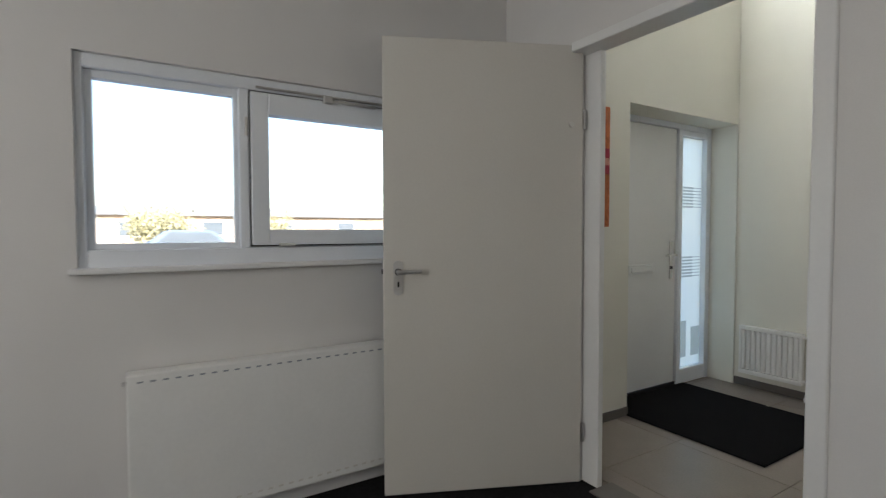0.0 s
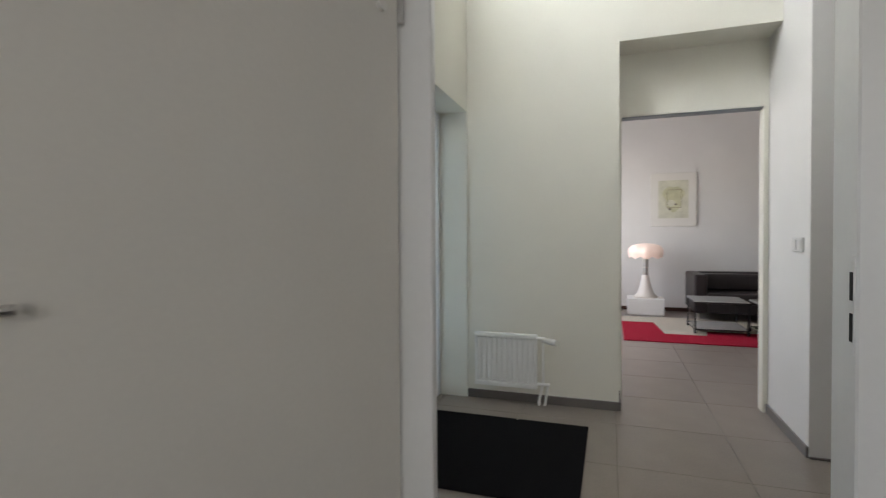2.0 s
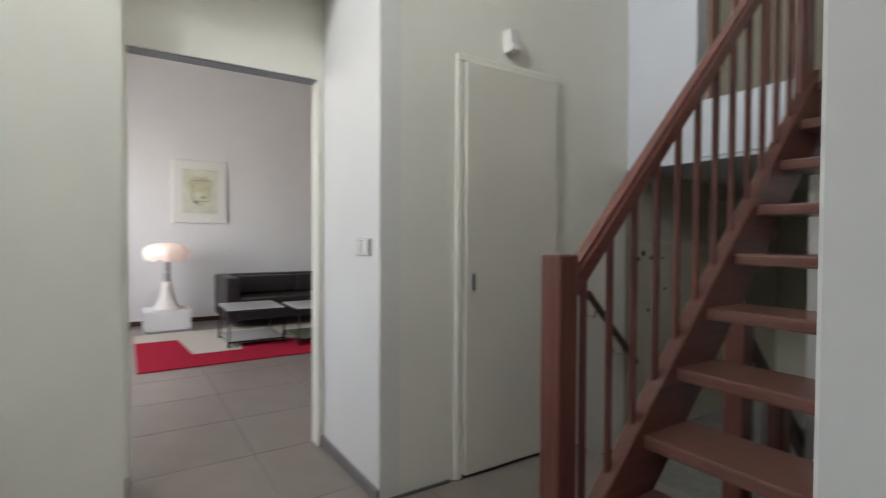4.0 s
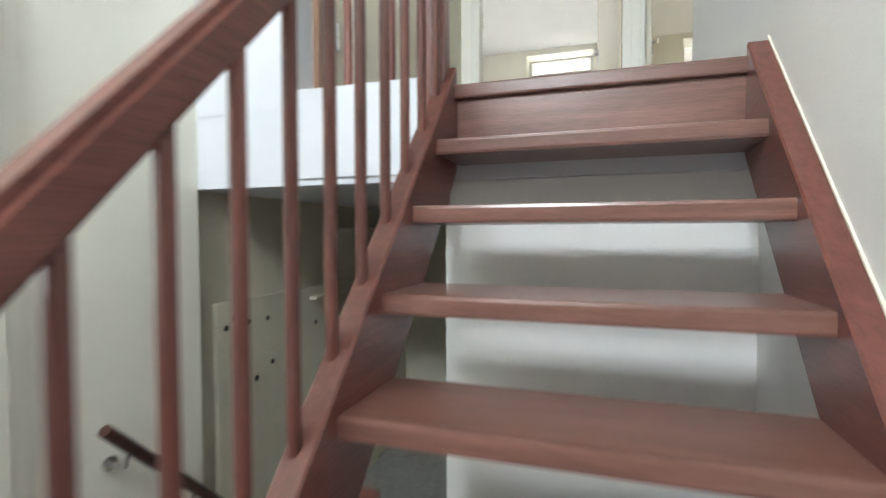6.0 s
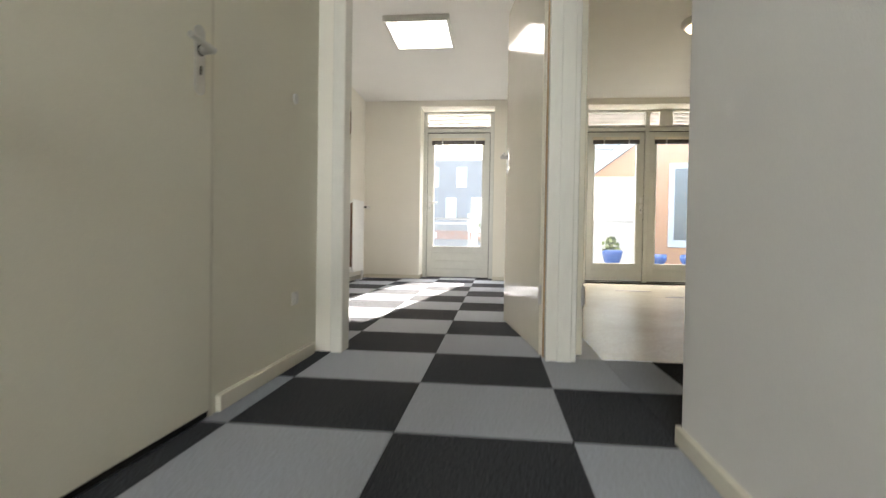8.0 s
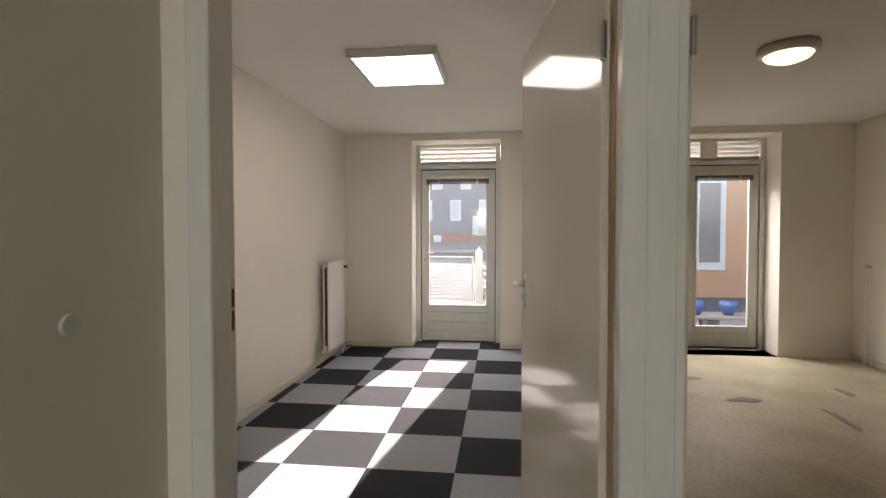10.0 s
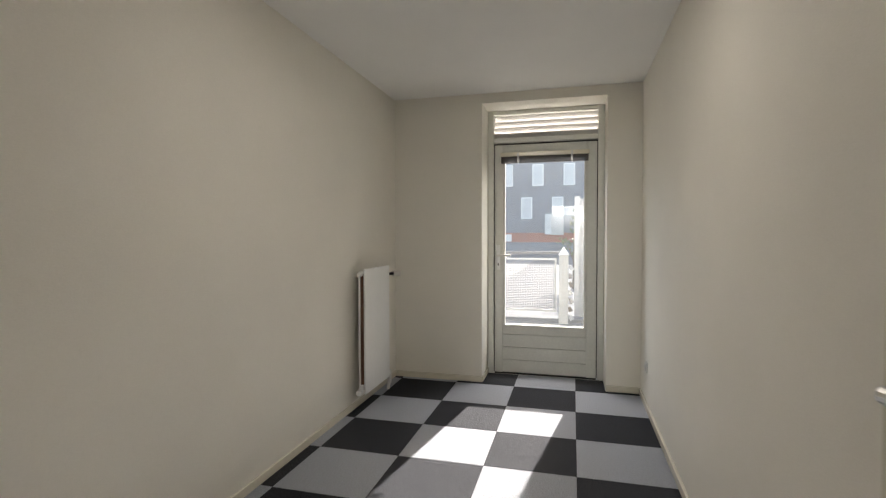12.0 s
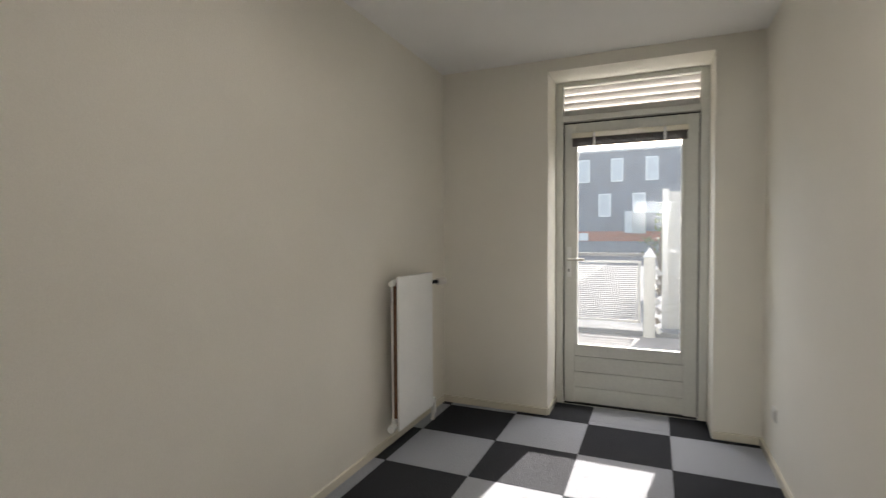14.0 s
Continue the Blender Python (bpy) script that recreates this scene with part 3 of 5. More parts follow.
solid("cupboard_back", B(1.9, 2.65, 4.0, 4.05, 0, 2.2), WALL, "white cupboard back", "wall")

# landing cupboard door with a brown stained post
lc = thing("landing_door", (3.42, 3.39, UP), "beige flush door with a lever handle and a chrome hinge", "door")
part("door_leaf", B(3.447, 4.34, 3.385, 3.425, UP + 0.02, 3.93, 0.003), CREAM_LANDING, lc)
lever(lc, 0.852, -0.005, 1.09, -1, -1, plate=(0.045, 0.2))
part("bottom_gap", B(3.447, 4.34, 3.392, 3.43, UP, UP + 0.018), DARK, lc)
for z in (2.12, 2.95):
    h = part("hinge", R((3.444, 3.374, z), (3.444, 3.374, z + 0.047), 0.009, 10), CHROME, lc, "chrome hinge")
    part("hinge_knuckle", R((3.444, 3.374, z + 0.05), (3.444, 3.374, z + 0.1), 0.009, 10), CHROME, h)
    part("hinge_wing", B(3.444, 3.470, 3.381, 3.386, z + 0.005, z + 0.095), CHROME, h)
fr = thing("brown_door_frame", (3.36, 3.39, UP), "brown stained wooden frame of the landing door", "door frame")
part("jamb", B(3.303, 3.388, 3.366, 3.505, UP, 3.94, 0.004), BROWN, fr)
part("stop_post", B(3.389, 3.441, 3.376, 3.505, UP, 3.94, 0.004), CREAM_LANDING, fr, "cream painted hinge post")
part("head", B(3.303, 4.36, 3.376, 3.505, 3.94, 3.975, 0.003), BROWN, fr)
part("jamb", B(4.342, 4.36, 3.3905, 3.505, UP, 3.94), LACQUER_GLOSS, fr, "cream painted jamb")

# doorways at the end of the landing
frame_set("door_frame", "y", 2.225, 3.31, 5.225, 5.338, UP, 3.975, 0.06, FRAME_WHITE, "cream gloss door frame of the carpeted room")
frame_set("door_frame", "y", 1.20, 2.205, 5.225, 5.338, UP, 3.975, 0.06, FRAME_WHITE, "cream gloss door frame of the bare room")
dang = 8.8
leaf("door_2", (5.353, 2.285, UP), dang, 0.99, 2.10, 0.04, LACQUER_GLOSS, "glossy cream door standing open into the carpeted room", 1.115, flip=1)
leaf("door_3", (5.35, 2.118, UP), -5, 0.86, 2.10, 0.04, LACQUER_GLOSS, "glossy cream door standing open into the bare room", 1.115, flip=-1)
solid("cover_board", B(5.219, 5.249, 2.168, 2.232, UP, 3.97, 0.003), FRAME_WHITE, "cream cover board between two door frames", "trim")
# ochre band along the jamb's rebate, next to the hinges
solid("rebate_strip", B(5.284, 5.336, 2.2845, 2.289, UP, 3.91, 0.001), OCHRE, "brown rebate strip on the cream door frame", "trim")
lk = thing("strike_plate", (5.3, 3.25, UP + 1.0), "brown strike plate in the cream door frame", "strike plate")
part("plate", B(5.305, 5.33, 3.2475, 3.2505, UP + 1.05, UP + 1.21), LACQUER_GLOSS, lk)
part("hole", B(5.311, 5.324, 3.2465, 3.248, UP + 1.137, UP + 1.186), RUST, lk)
part("hole", B(5.311, 5.324, 3.2465, 3.248, UP + 1.075, UP + 1.128), RUST, lk)

# ---------------- windows and balcony doors ----------------
# street room window: fixed light and a hung sash
WX = -0.62
w1 = thing("window_1", (WX, 0.66, 1.1), "white window with a fixed pane and a top-hung sash", "window")
w1["kind"] = "structure"
for nm, p in (("frame_side", (-0.045, -0.015, 1.10, 1.915)), ("frame_side", (1.36, 1.42, 1.10, 1.915)), ("frame_bottom", (-0.015, 1.36, 1.10, 1.172)),
              ("frame_top", (-0.015, 1.36, 1.862, 1.915)), ("mullion", (0.53, 0.572, 1.172, 1.862))):
    part(nm, B(WX - 0.08, WX + 0.02, p[0], p[1], p[2], p[3], 0.004), PVC, w1)
for nm, p in (("bead", (-0.015, 0.012, 1.172, 1.862)), ("bead", (0.512, 0.53, 1.172, 1.862)), ("bead", (0.012, 0.512, 1.172, 1.196)), ("bead", (0.012, 0.512, 1.83, 1.862))):
    part(nm, B(WX - 0.05, WX - 0.005, p[0], p[1], p[2], p[3], 0.002), PVC, w1)
part("pane", B(WX - 0.045, WX - 0.038, 0.01, 0.514, 1.19, 1.835), GLASS, w1, "fixed pane").visible_shadow = False
sash = part("sash", B(WX - 0.03, WX + 0.03, 0.578, 0.655, 1.182, 1.855, 0.004), PVC, w1)
part("sash_side", B(WX - 0.03, WX + 0.03, 1.275, 1.352, 1.182, 1.855, 0.004), PVC, sash)
part("sash_bottom", B(WX - 0.03, WX + 0.03, 0.655, 1.275, 1.182, 1.252, 0.004), PVC, sash)
part("sash_top", B(WX - 0.03, WX + 0.03, 0.655, 1.275, 1.76, 1.855, 0.004), PVC, sash)
part("sash_pane", B(WX - 0.004, WX + 0.004, 0.65, 1.28, 1.25, 1.765), GLASS, sash).visible_shadow = False
for p in ((0.572, 0.60, 1.172, 1.862), (1.33, 1.36, 1.172, 1.862), (0.60, 1.33, 1.172, 1.20), (0.60, 1.33, 1.84, 1.862)):
    part("rebate", B(WX - 0.08, WX - 0.032, *p), PVC, w1)
part("sash_gap", B(WX + 0.0205, WX + 0.022, 0.573, 1.357, 1.1775, 1.181), DARK, w1)
part("sash_gap", B(WX + 0.0205, WX + 0.022, 0.574, 0.5765, 1.176, 1.862), DARK, w1)
part("sash_gap", B(WX + 0.0205, WX + 0.022, 0.573, 1.357, 1.8575, 1.860), DARK, w1)
part("stay_bar", B(WX + 0.03, WX + 0.042, 0.60, 1.30, 1.868, 1.878, 0.002), METAL, w1, "aluminium stay bar")
part("stay_arm", B(WX + 0.032, WX + 0.05, 0.93, 1.16, 1.845, 1.86, 0.002), METAL, w1)
part("stay_block", B(WX + 0.03, WX + 0.055, 0.90, 0.945, 1.84, 1.875, 0.004), METAL, w1)
part("catch", B(WX + 0.03, WX + 0.055, 0.69, 0.76, 1.176, 1.19, 0.004), PLASTIC, w1)
part("hinge_pin", R((WX + 0.026, 0.56, 1.66), (WX + 0.026, 0.56, 1.74), 0.007), METAL, w1)
part("sill", B(WX - 0.02, -0.535, -0.07, 1.44, 1.083, 1.104, 0.006, 2), LACQUER, w1)
solid("window_2", B(-0.70, -0.69, 5.7, 8.7, 0.9, 2.5), GLASS, "living room street window", "window").visible_shadow = False
# added window out of view, behind the street room's fill lamp
solid("window_3", B(0.4, 2.4, -2.55, -2.54, 1.0, 2.2), GLASS_FROST, "added unseen frosted window of the street room", "window").visible_shadow = False


def balcony_door(name, y0, y1, label, handle=True, side=1, low=2.29, boards=3):
    """A glazed door leaf with boards below the pane, which starts at the height low, between y0 and y1 at the back wall."""
    x = 10.2
    d = thing(name, (x, (y0 + y1) / 2, UP), label, "door")
    g0, g1 = y0 + 0.095, y1 - 0.085
    for a, b, c, e in ((y0, y0 + 0.007, UP + 0.01, 3.988), (y1 - 0.007, y1, UP + 0.01, 3.988), (y0 + 0.007, y1 - 0.007, 3.978, 3.988)):
        part("seam", B(x - 0.012, x + 0.03, a, b, c, e), DARK, d, "dark seam around the leaf")
    y0, y1 = y0 + 0.007, y1 - 0.007
    part("stile", B(x - 0.03, x + 0.03, y0, g0, UP + 0.01, 3.977, 0.004), KOZIJN, d)
    part("stile", B(x - 0.03, x + 0.03, g1, y1, UP + 0.01, 3.977, 0.004), KOZIJN, d)
    part("top_rail", B(x - 0.03, x + 0.03, g0, g1, 3.86, 3.977, 0.004), KOZIJN, d)
    part("lock_rail", B(x - 0.03, x + 0.03, g0, g1, low - 0.069, low, 0.003), KOZIJN, d)
    part("back_panel", B(x + 0.002, x + 0.015, g0, g1, UP + 0.012, low - 0.066), KOZIJN, d)
    pitch = (low - 0.069 - UP - 0.014) / boards
    for i in range(boards):
        part("board", B(x - 0.027, x + 0.02, g0 - 0.004, g1 + 0.004, UP + 0.014 + i * pitch, UP + 0.011 + (i + 1) * pitch, 0.0025), KOZIJN, d)
    for a, b, c, e in ((g0, g0 + 0.022, low, 3.86), (g1 - 0.022, g1, low, 3.86), (g0 + 0.022, g1 - 0.022, low, low + 0.022), (g0 + 0.022, g1 - 0.022, 3.838, 3.86)):
        part("glazing_bead", B(x - 0.042, x - 0.01, a, b, c, e, 0.003), KOZIJN, d)
    part("pane", B(x - 0.004, x + 0.004, g0, g1, low, 3.86), GLASS_DOOR, d, "dusty glass pane").visible_shadow = False
    bl = part("blind_box", B(x - 0.07, x - 0.043, g0 - 0.02, g1 + 0.02, 3.862, 3.90, 0.003), LACQUER_GLOSS, d, "cream headrail of the raised blind")
    for i in range(7):
        sway = 0.0012 * ((i * 5) % 3 - 1)
        part("blind_slat", B(x - 0.068 + sway, x - 0.043 + sway, g0 - 0.012, g1 + 0.014, 3.802 + i * 0.0086, 3.8065 + i * 0.0086), BLIND, bl)
    for yy in (g0 + 0.12, g1 - 0.15):
        part("blind_bracket", B(x - 0.072, x - 0.044, yy, yy + 0.018, 3.80, 3.895, 0.002), METAL, bl)
    if handle:
        yh = y1 - 0.035 if side > 0 else y0 + 0.035
        pl = part("handle_plate", B(x - 0.037, x - 0.03, yh - 0.018, yh + 0.018, 2.82, 3.05, 0.003), LACQUER, d, "cream handle plate")
        bm = R((x - 0.03, yh, 2.955), (x - 0.085, yh, 2.955), 0.009)
        rod(bm, (x - 0.083, yh, 2.955), (x - 0.083, yh - side * 0.12, 2.957), 0.009)
        part("lever", bm, PLASTIC, pl)
        part("keyhole", B(x - 0.039, x - 0.036, yh - 0.004, yh + 0.004, 2.86, 2.885), DARK, pl)
    part("draught_gap", B(x - 0.028, x + 0.02, y0, y1, UP - 0.004, UP + 0.009), DARK, d)
    return d


def transom(name, y0, y1, label):
    x = 10.2
    d = thing(name, (x, (y0 + y1) / 2, 3.99), label, "window")
    part("backing", B(x + 0.03, x + 0.034, y0, y1, 4.03, 4.25), VENT_BACK, d, "frosted glass").visible_shadow = False
    for i in range(4):
        m = Matrix.Translation((x, 0, 4.06 + i * 0.054)) @ Matrix.Rotation(radians(58), 4, "Y")
        part("slat", B(-0.028, 0.028, y0, y1, -0.003, 0.003, m=m), SLAT, d)
    return d


def back_frame(y0, y1, posts, label):
    d = thing("balcony_door_frame", (10.2, (y0 + y1) / 2, UP), label, "door frame")
    d["kind"] = "structure"
    ys = [y0, *posts, y1]
    w = 0.055
    for i, y in enumerate(ys):
        a, b = (y, y + w) if i == 0 else (y - w, y) if i == len(ys) - 1 else (y - w / 2, y + w / 2)
        part("post", B(10.15, 10.25, a, b, UP - 0.01, 4.286, 0.004), KOZIJN, d)
    for i in range(len(ys) - 1):
        a = ys[i] + (w if i == 0 else w / 2)
        b = ys[i + 1] - (w if i == len(ys) - 2 else w / 2)
        part("transom_rail", B(10.15, 10.25, a, b, 3.99, 4.035, 0.004), KOZIJN, d)
        part("head", B(10.15, 10.25, a, b, 4.25, 4.286, 0.004), KOZIJN, d)
        part("sill", B(10.12, 10.25, a, b, UP - 0.01, UP - 0.004), KOZIJN, d)


balcony_door("balcony_door", 2.617, 3.543, "weathered white balcony door with a tall glass pane")
transom("transom_vent", 2.617, 3.543, "slatted vent light above the balcony door")
back_frame(2.562, 3.598, (), "weathered white frame around the balcony door")
balcony_door("balcony_door", 0.44, 1.233, "weathered white balcony door of the bare room", side=-1, low=2.09, boards=1)
balcony_door("balcony_door", -0.40, 0.385, "weathered white balcony door of the bare room", handle=False, low=2.09, boards=1)
transom("transom_vent", 0.44, 1.233, "slatted vent light above the bare room's door")
transom("transom_vent", -0.40, 0.385, "slatted vent light above the bare room's door")
back_frame(-0.455, 1.288, (0.4125,), "weathered white frame around the double doors")
solid("ceiling_vent_box", B(10.13, 10.155, 0.08, 0.26, 4.05, 4.25, 0.004), PLASTIC, "white box on the slatted vent", "vent box", kind="")

# ---------------- stairs ----------------
RISE, GO, NX = 0.185, 0.1735, 3.159
SL = RISE / GO


def nose(k):
    return NX - GO * (10 - k)


st = thing("staircase", (1.6, 2.42, 0.0), "open mahogany staircase with round balusters up to the landing", "staircase")
for k in range(1, 10):
    z = RISE * k
    bm = B(nose(k), nose(k) + 0.245, 2.035, 2.82, z - 0.042, z, 0.008, 2)
    part("tread", bm, WOOD_TREAD, st)
bm = B(NX, NX + 0.12, 2.036, 2.83, UP - 0.035, UP + 0.008, 0.007, 2)
part("landing_nosing", bm, WOOD_TREAD, st)
part("top_riser", B(NX + 0.018, NX + 0.036, 2.035, 2.82, RISE * 9, UP - 0.035), WOOD_TREAD, st)


def stringer(y0, y1, up, down, x0=1.66):
    x1 = NX + 0.02
    zt = lambda x: RISE * 10 + SL * (x - NX)
    pts = [(x0, max(0, zt(x0) - down)), (x0, zt(x0) + up), (x1, zt(x1) + up), (x1, zt(x1) - down - 0.02)]
    xf = NX - (RISE * 10 - down) / SL
    if xf > x0:
        pts = [(x0, 0.0), (x0, zt(x0) + up), (x1, zt(x1) + up), (x1, zt(x1) - down), (xf, 0.0)]
    bm = prism(pts, "y", y0, y1)
    bmesh.ops.bevel(bm, geom=bm.edges[:], offset=0.004, segments=1, affect="EDGES")
    return bm


part("stringer", stringer(2.815, 2.868, 0.045, 0.25), WOOD, st)
part("stringer", stringer(2.003, 2.054, 0.026, 0.24), WOOD, st)
part("stringer_cap", prism([(1.66, 1.85 + SL * (1.66 - NX) + 0.029), (1.66, 1.85 + SL * (1.66 - NX) + 0.036), (NX + 0.02, 1.85 + SL * 0.02 + 0.036), (NX + 0.02, 1.85 + SL * 0.02 + 0.029)], "y", 2.0035, 2.008), LACQUER_GLOSS, st, "cream painted edge strip")


def newel(name, x, y, z0, z1, s):
    bm = B(x - s / 2, x + s / 2, y - s / 2, y + s / 2, z0, z1, 0.006, 2)
    return part(name, bm, WOOD_UP, st)


newel("newel_post", 1.612, 2.852, 0.0, 1.118, 0.072)
newel("newel_post", 3.15, 2.866, 1.45, 2.86, 0.058)


def railz(x):
    return 1.04 + SL * (x - 1.66)


xa, xb = 1.64, 3.14
rail = prism([(xa, railz(xa) - 0.045), (xa, railz(xa) + 0.045), (xb, railz(xb) + 0.045), (xb, railz(xb) - 0.045)], "y", 2.822, 2.880)
bmesh.ops.bevel(rail, geom=rail.edges[:], offset=0.012, segments=2, affect="EDGES")
part("handrail", rail, WOOD, st)
for i in range(13):
    x = 1.706 + 0.1147 * i
    z0 = 1.85 + SL * (x - NX) + 0.035
    part("baluster", R((x, 2.85, max(z0, 0.0)), (x, 2.85, railz(x) - 0.03), 0.0118, 14), WOOD_UP, st, smooth=False)
# guard rail across the landing edge
gr = thing("landing_guard", (3.21, 3.1, UP), "short mahogany guard rail on the landing edge", "railing")
part("handrail", B(3.185, 3.24, 2.89, 3.39, 2.68, 2.75, 0.01, 2), WOOD, gr)
for y in (3.045, 3.20):
    part("baluster", R((3.213, y, 1.90), (3.213, y, 2.69), 0.014, 14), WOOD_UP, gr)
# cellar flight beside the stairs
cs = thing("cellar_stairs", (2.76, 3.34, -1.85), "dark wooden stairs down to the cellar", "staircase")
for k in range(1, 10):
    part("tread", B(2.75 + 0.18 * (k - 1) + 0.0, 2.75 + 0.18 * k + 0.05, 2.88, 3.81, -0.185 * k - 0.04, -0.185 * k, 0.006), WOOD_TREAD, cs)
part("stringer", prism([(2.76, -0.42), (2.76, 0.0), (4.55, -1.80), (4.55, -1.85), (4.18, -1.85)], "y", 2.872, 2.9), WOOD, cs)
cr = thing("cellar_guard", (2.86, 2.9, 0), "dark mahogany guard rail of the cellar stairs", "railing")
part("newel_post", B(2.66, 2.74, 2.865, 2.945, 0.0, 0.84, 0.005), WOOD_UP, cr)
part("handrail", prism([(2.74, 0.72), (2.74, 0.80), (4.3, -0.80), (4.3, -0.88)], "y", 2.885, 2.93), WOOD_DARK, cr)
part("newel_post", B(3.02, 3.10, 2.87, 2.94, -0.55, 0.44, 0.005), WOOD_UP, cr)
for i in range(2):
    part("baluster", R((2.81 + i * 0.11, 2.905, -0.12 - i * 0.115), (2.81 + i * 0.11, 2.905, 0.66 - i * 0.115), 0.013, 10), GALV, cr)
wr = thing("wall_handrail", (2.95, 3.74, 0.6), "dark wooden wall handrail on chrome brackets", "handrail")
bm = R((2.755, 3.73, 0.86), (3.19, 3.73, 0.42), 0.02, 12)
part("rail", bm, WOOD_DARK, wr)
for x, z in ((2.83, 0.72), (3.07, 0.48)):
    b = R((x, 3.82, z), (x, 3.745, z), 0.007)
    rod(b, (x, 3.745, z), (x, 3.732, z + 0.065), 0.007)
    br = part("bracket", b, CHROME, wr)
    part("rosette", R((x, 3.82, z), (x, 3.812, z), 0.022, 16), CHROME, br)

# cellar wall cladding with drilled holes, and a cupboard door outline
cb = thing("cellar_board", (3.9, 3.85, 0.0), "aged greenish board with drilled dark holes on the cellar wall", "board")
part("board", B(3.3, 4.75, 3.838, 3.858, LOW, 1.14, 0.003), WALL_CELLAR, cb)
for x, z, r in ((3.40, 1.07, 0.019), (3.485, 1.04, 0.014), (3.352, 1.035, 0.013), (3.61, 1.036, 0.011), (3.53, 0.783, 0.014), (3.64, 0.83, 0.012), (3.46, 0.70, 0.013), (4.0, 0.95, 0.012)):
    part("hole", R((x, 3.8385, z), (x, 3.836, z), r, 16), DARK, cb)
part("shelf", B(3.95, 4.3, 3.80, 3.84, 1.075, 1.09), WALL_CELLAR, cb)
cd = thing("cellar_cupboard", (4.6, 3.85, 0.0), "aged cream cupboard front on the cellar wall", "cupboard")
part("frame", B(4.2, 4.25, 3.842, 3.862, 1.15, 1.45, 0.003), WALL_CREAM, cd)
part("frame", B(4.25, 5.1, 3.842, 3.862, 1.42, 1.45, 0.003), WALL_CREAM, cd)
part("panel", B(4.25, 5.1, 3.85, 3.862, 1.15, 1.42), WALL_CELLAR, cd)

# ---------------- radiators ----------------
ra = thing("radiator", (-0.5, 0.63, 0.1), "white flat panel radiator below the street window", "radiator")
part("front_panel", B(-0.50, -0.482, 0.10, 1.50, 0.10, 0.70, 0.006, 2), RAD, ra)
part("back_panel", B(-0.56, -0.545, 0.11, 1.49, 0.11, 0.69, 0.004), RAD, ra)
part("side_cover", B(-0.56, -0.50, 0.10, 0.104, 0.11, 0.695), RAD, ra)
gl = part("top_grille", B(-0.56, -0.50, 0.104, 1.496, 0.692, 0.70), RAD, ra)
for i in range(32):
    y = 0.135 + i * 0.043
    part("slot", B(-0.4825, -0.4805, y, y + 0.02, 0.668, 0.674), SLOT, gl)
    part("slot", B(-0.4825, -0.4805, y, y + 0.02, 0.128, 0.136), PAPER, gl)
part("air_valve", R((-0.53, 0.10, 0.66), (-0.53, 0.085, 0.66), 0.008, 10), METAL, ra)
for y in (0.3, 1.3):
    part("foot", B(-0.56, -0.53, y, y + 0.03, 0.0, 0.12), RAD, ra)

rb = thing("radiator", (-0.15, 4.2, 0.12), "small white ribbed radiator on the hall wall", "radiator")
part("back_panel", B(-0.365, 0.055, 4.201, 4.228, 0.135, 0.485, 0.004), RAD, rb)
for i in range(11):
    x = -0.349 + i * 0.0368
    part("rib", B(x, x + 0.0215, 4.179, 4.208, 0.158, 0.462, 0.006, 2), RAD, rb)
part("top_rail", B(-0.376, 0.066, 4.178, 4.222, 0.466, 0.497, 0.006, 2), RAD, rb)
part("bottom_rail", B(-0.376, 0.066, 4.178, 4.222, 0.12, 0.154, 0.006, 2), RAD, rb)
part("side_rail", B(-0.374, -0.352, 4.179, 4.222, 0.124, 0.493, 0.005), RAD, rb)
part("side_rail", B(0.043, 0.064, 4.179, 4.222, 0.124, 0.493, 0.005), RAD, rb)
part("bracket", B(-0.28, -0.24, 4.22, 4.27, 0.3, 0.36), RAD, rb)
bm = R((0.06, 4.21, 0.47), (0.12, 4.21, 0.47), 0.011)
rod(bm, (0.105, 4.21, 0.47), (0.105, 4.21, 0.16), 0.008)
rod(bm, (0.105, 4.21, 0.16), (0.075, 4.225, 0.03), 0.009)
rod(bm, (0.14, 4.21, 0.16), (0.115, 4.225, 0.0), 0.009)
rod(bm, (0.05, 4.21, 0.15), (0.15, 4.21, 0.15), 0.012)
rod(bm, (0.075, 4.225, 0.03), (0.075, 4.225, 0.0), 0.011)
pp = part("pipes", bm, RAD, rb)
bm = R((0.10, 4.21, 0.46), (0.145, 4.19, 0.455), 0.018)
rod(bm, (0.145, 4.19, 0.455), (0.20, 4.17, 0.452), 0.023)
part("thermostat_knob", bm, PLASTIC, pp)

rc = thing("radiator", (9.2, 4.33, UP + 0.13), "tall narrow white panel radiator with a brown stained side", "radiator")
part("front_panel", B(8.88, 9.36, 4.275, 4.292, UP + 0.135, 2.90, 0.005), RAD, rc)
part("back_panel", B(8.90, 9.34, 4.327, 4.342, UP + 0.15, 2.88, 0.004), RAD, rc)
part("convector", B(8.906, 9.33, 4.292, 4.327, UP + 0.16, 2.86), RUST, rc, "brown stained convector fins")
part("header_pipe", R((8.898, 4.32, UP + 0.17), (8.898, 4.32, UP + 0.20), 0.018), RAD, rc)
part("plug", R((8.895, 4.32, UP + 0.16), (8.84, 4.315, UP + 0.155), 0.021), RAD, rc)
part("plug", R((8.90, 4.32, 2.86), (8.862, 4.32, 2.86), 0.016), RAD, rc)
for x in (9.09, 9.27):
    part("bracket", B(x, x + 0.03, 4.342, 4.404, 2.4, 2.5), RAD, rc)
bm = R((9.36, 4.28, 2.83), (9.40, 4.26, 2.83), 0.012)
v = part("valve", bm, DARK, rc)
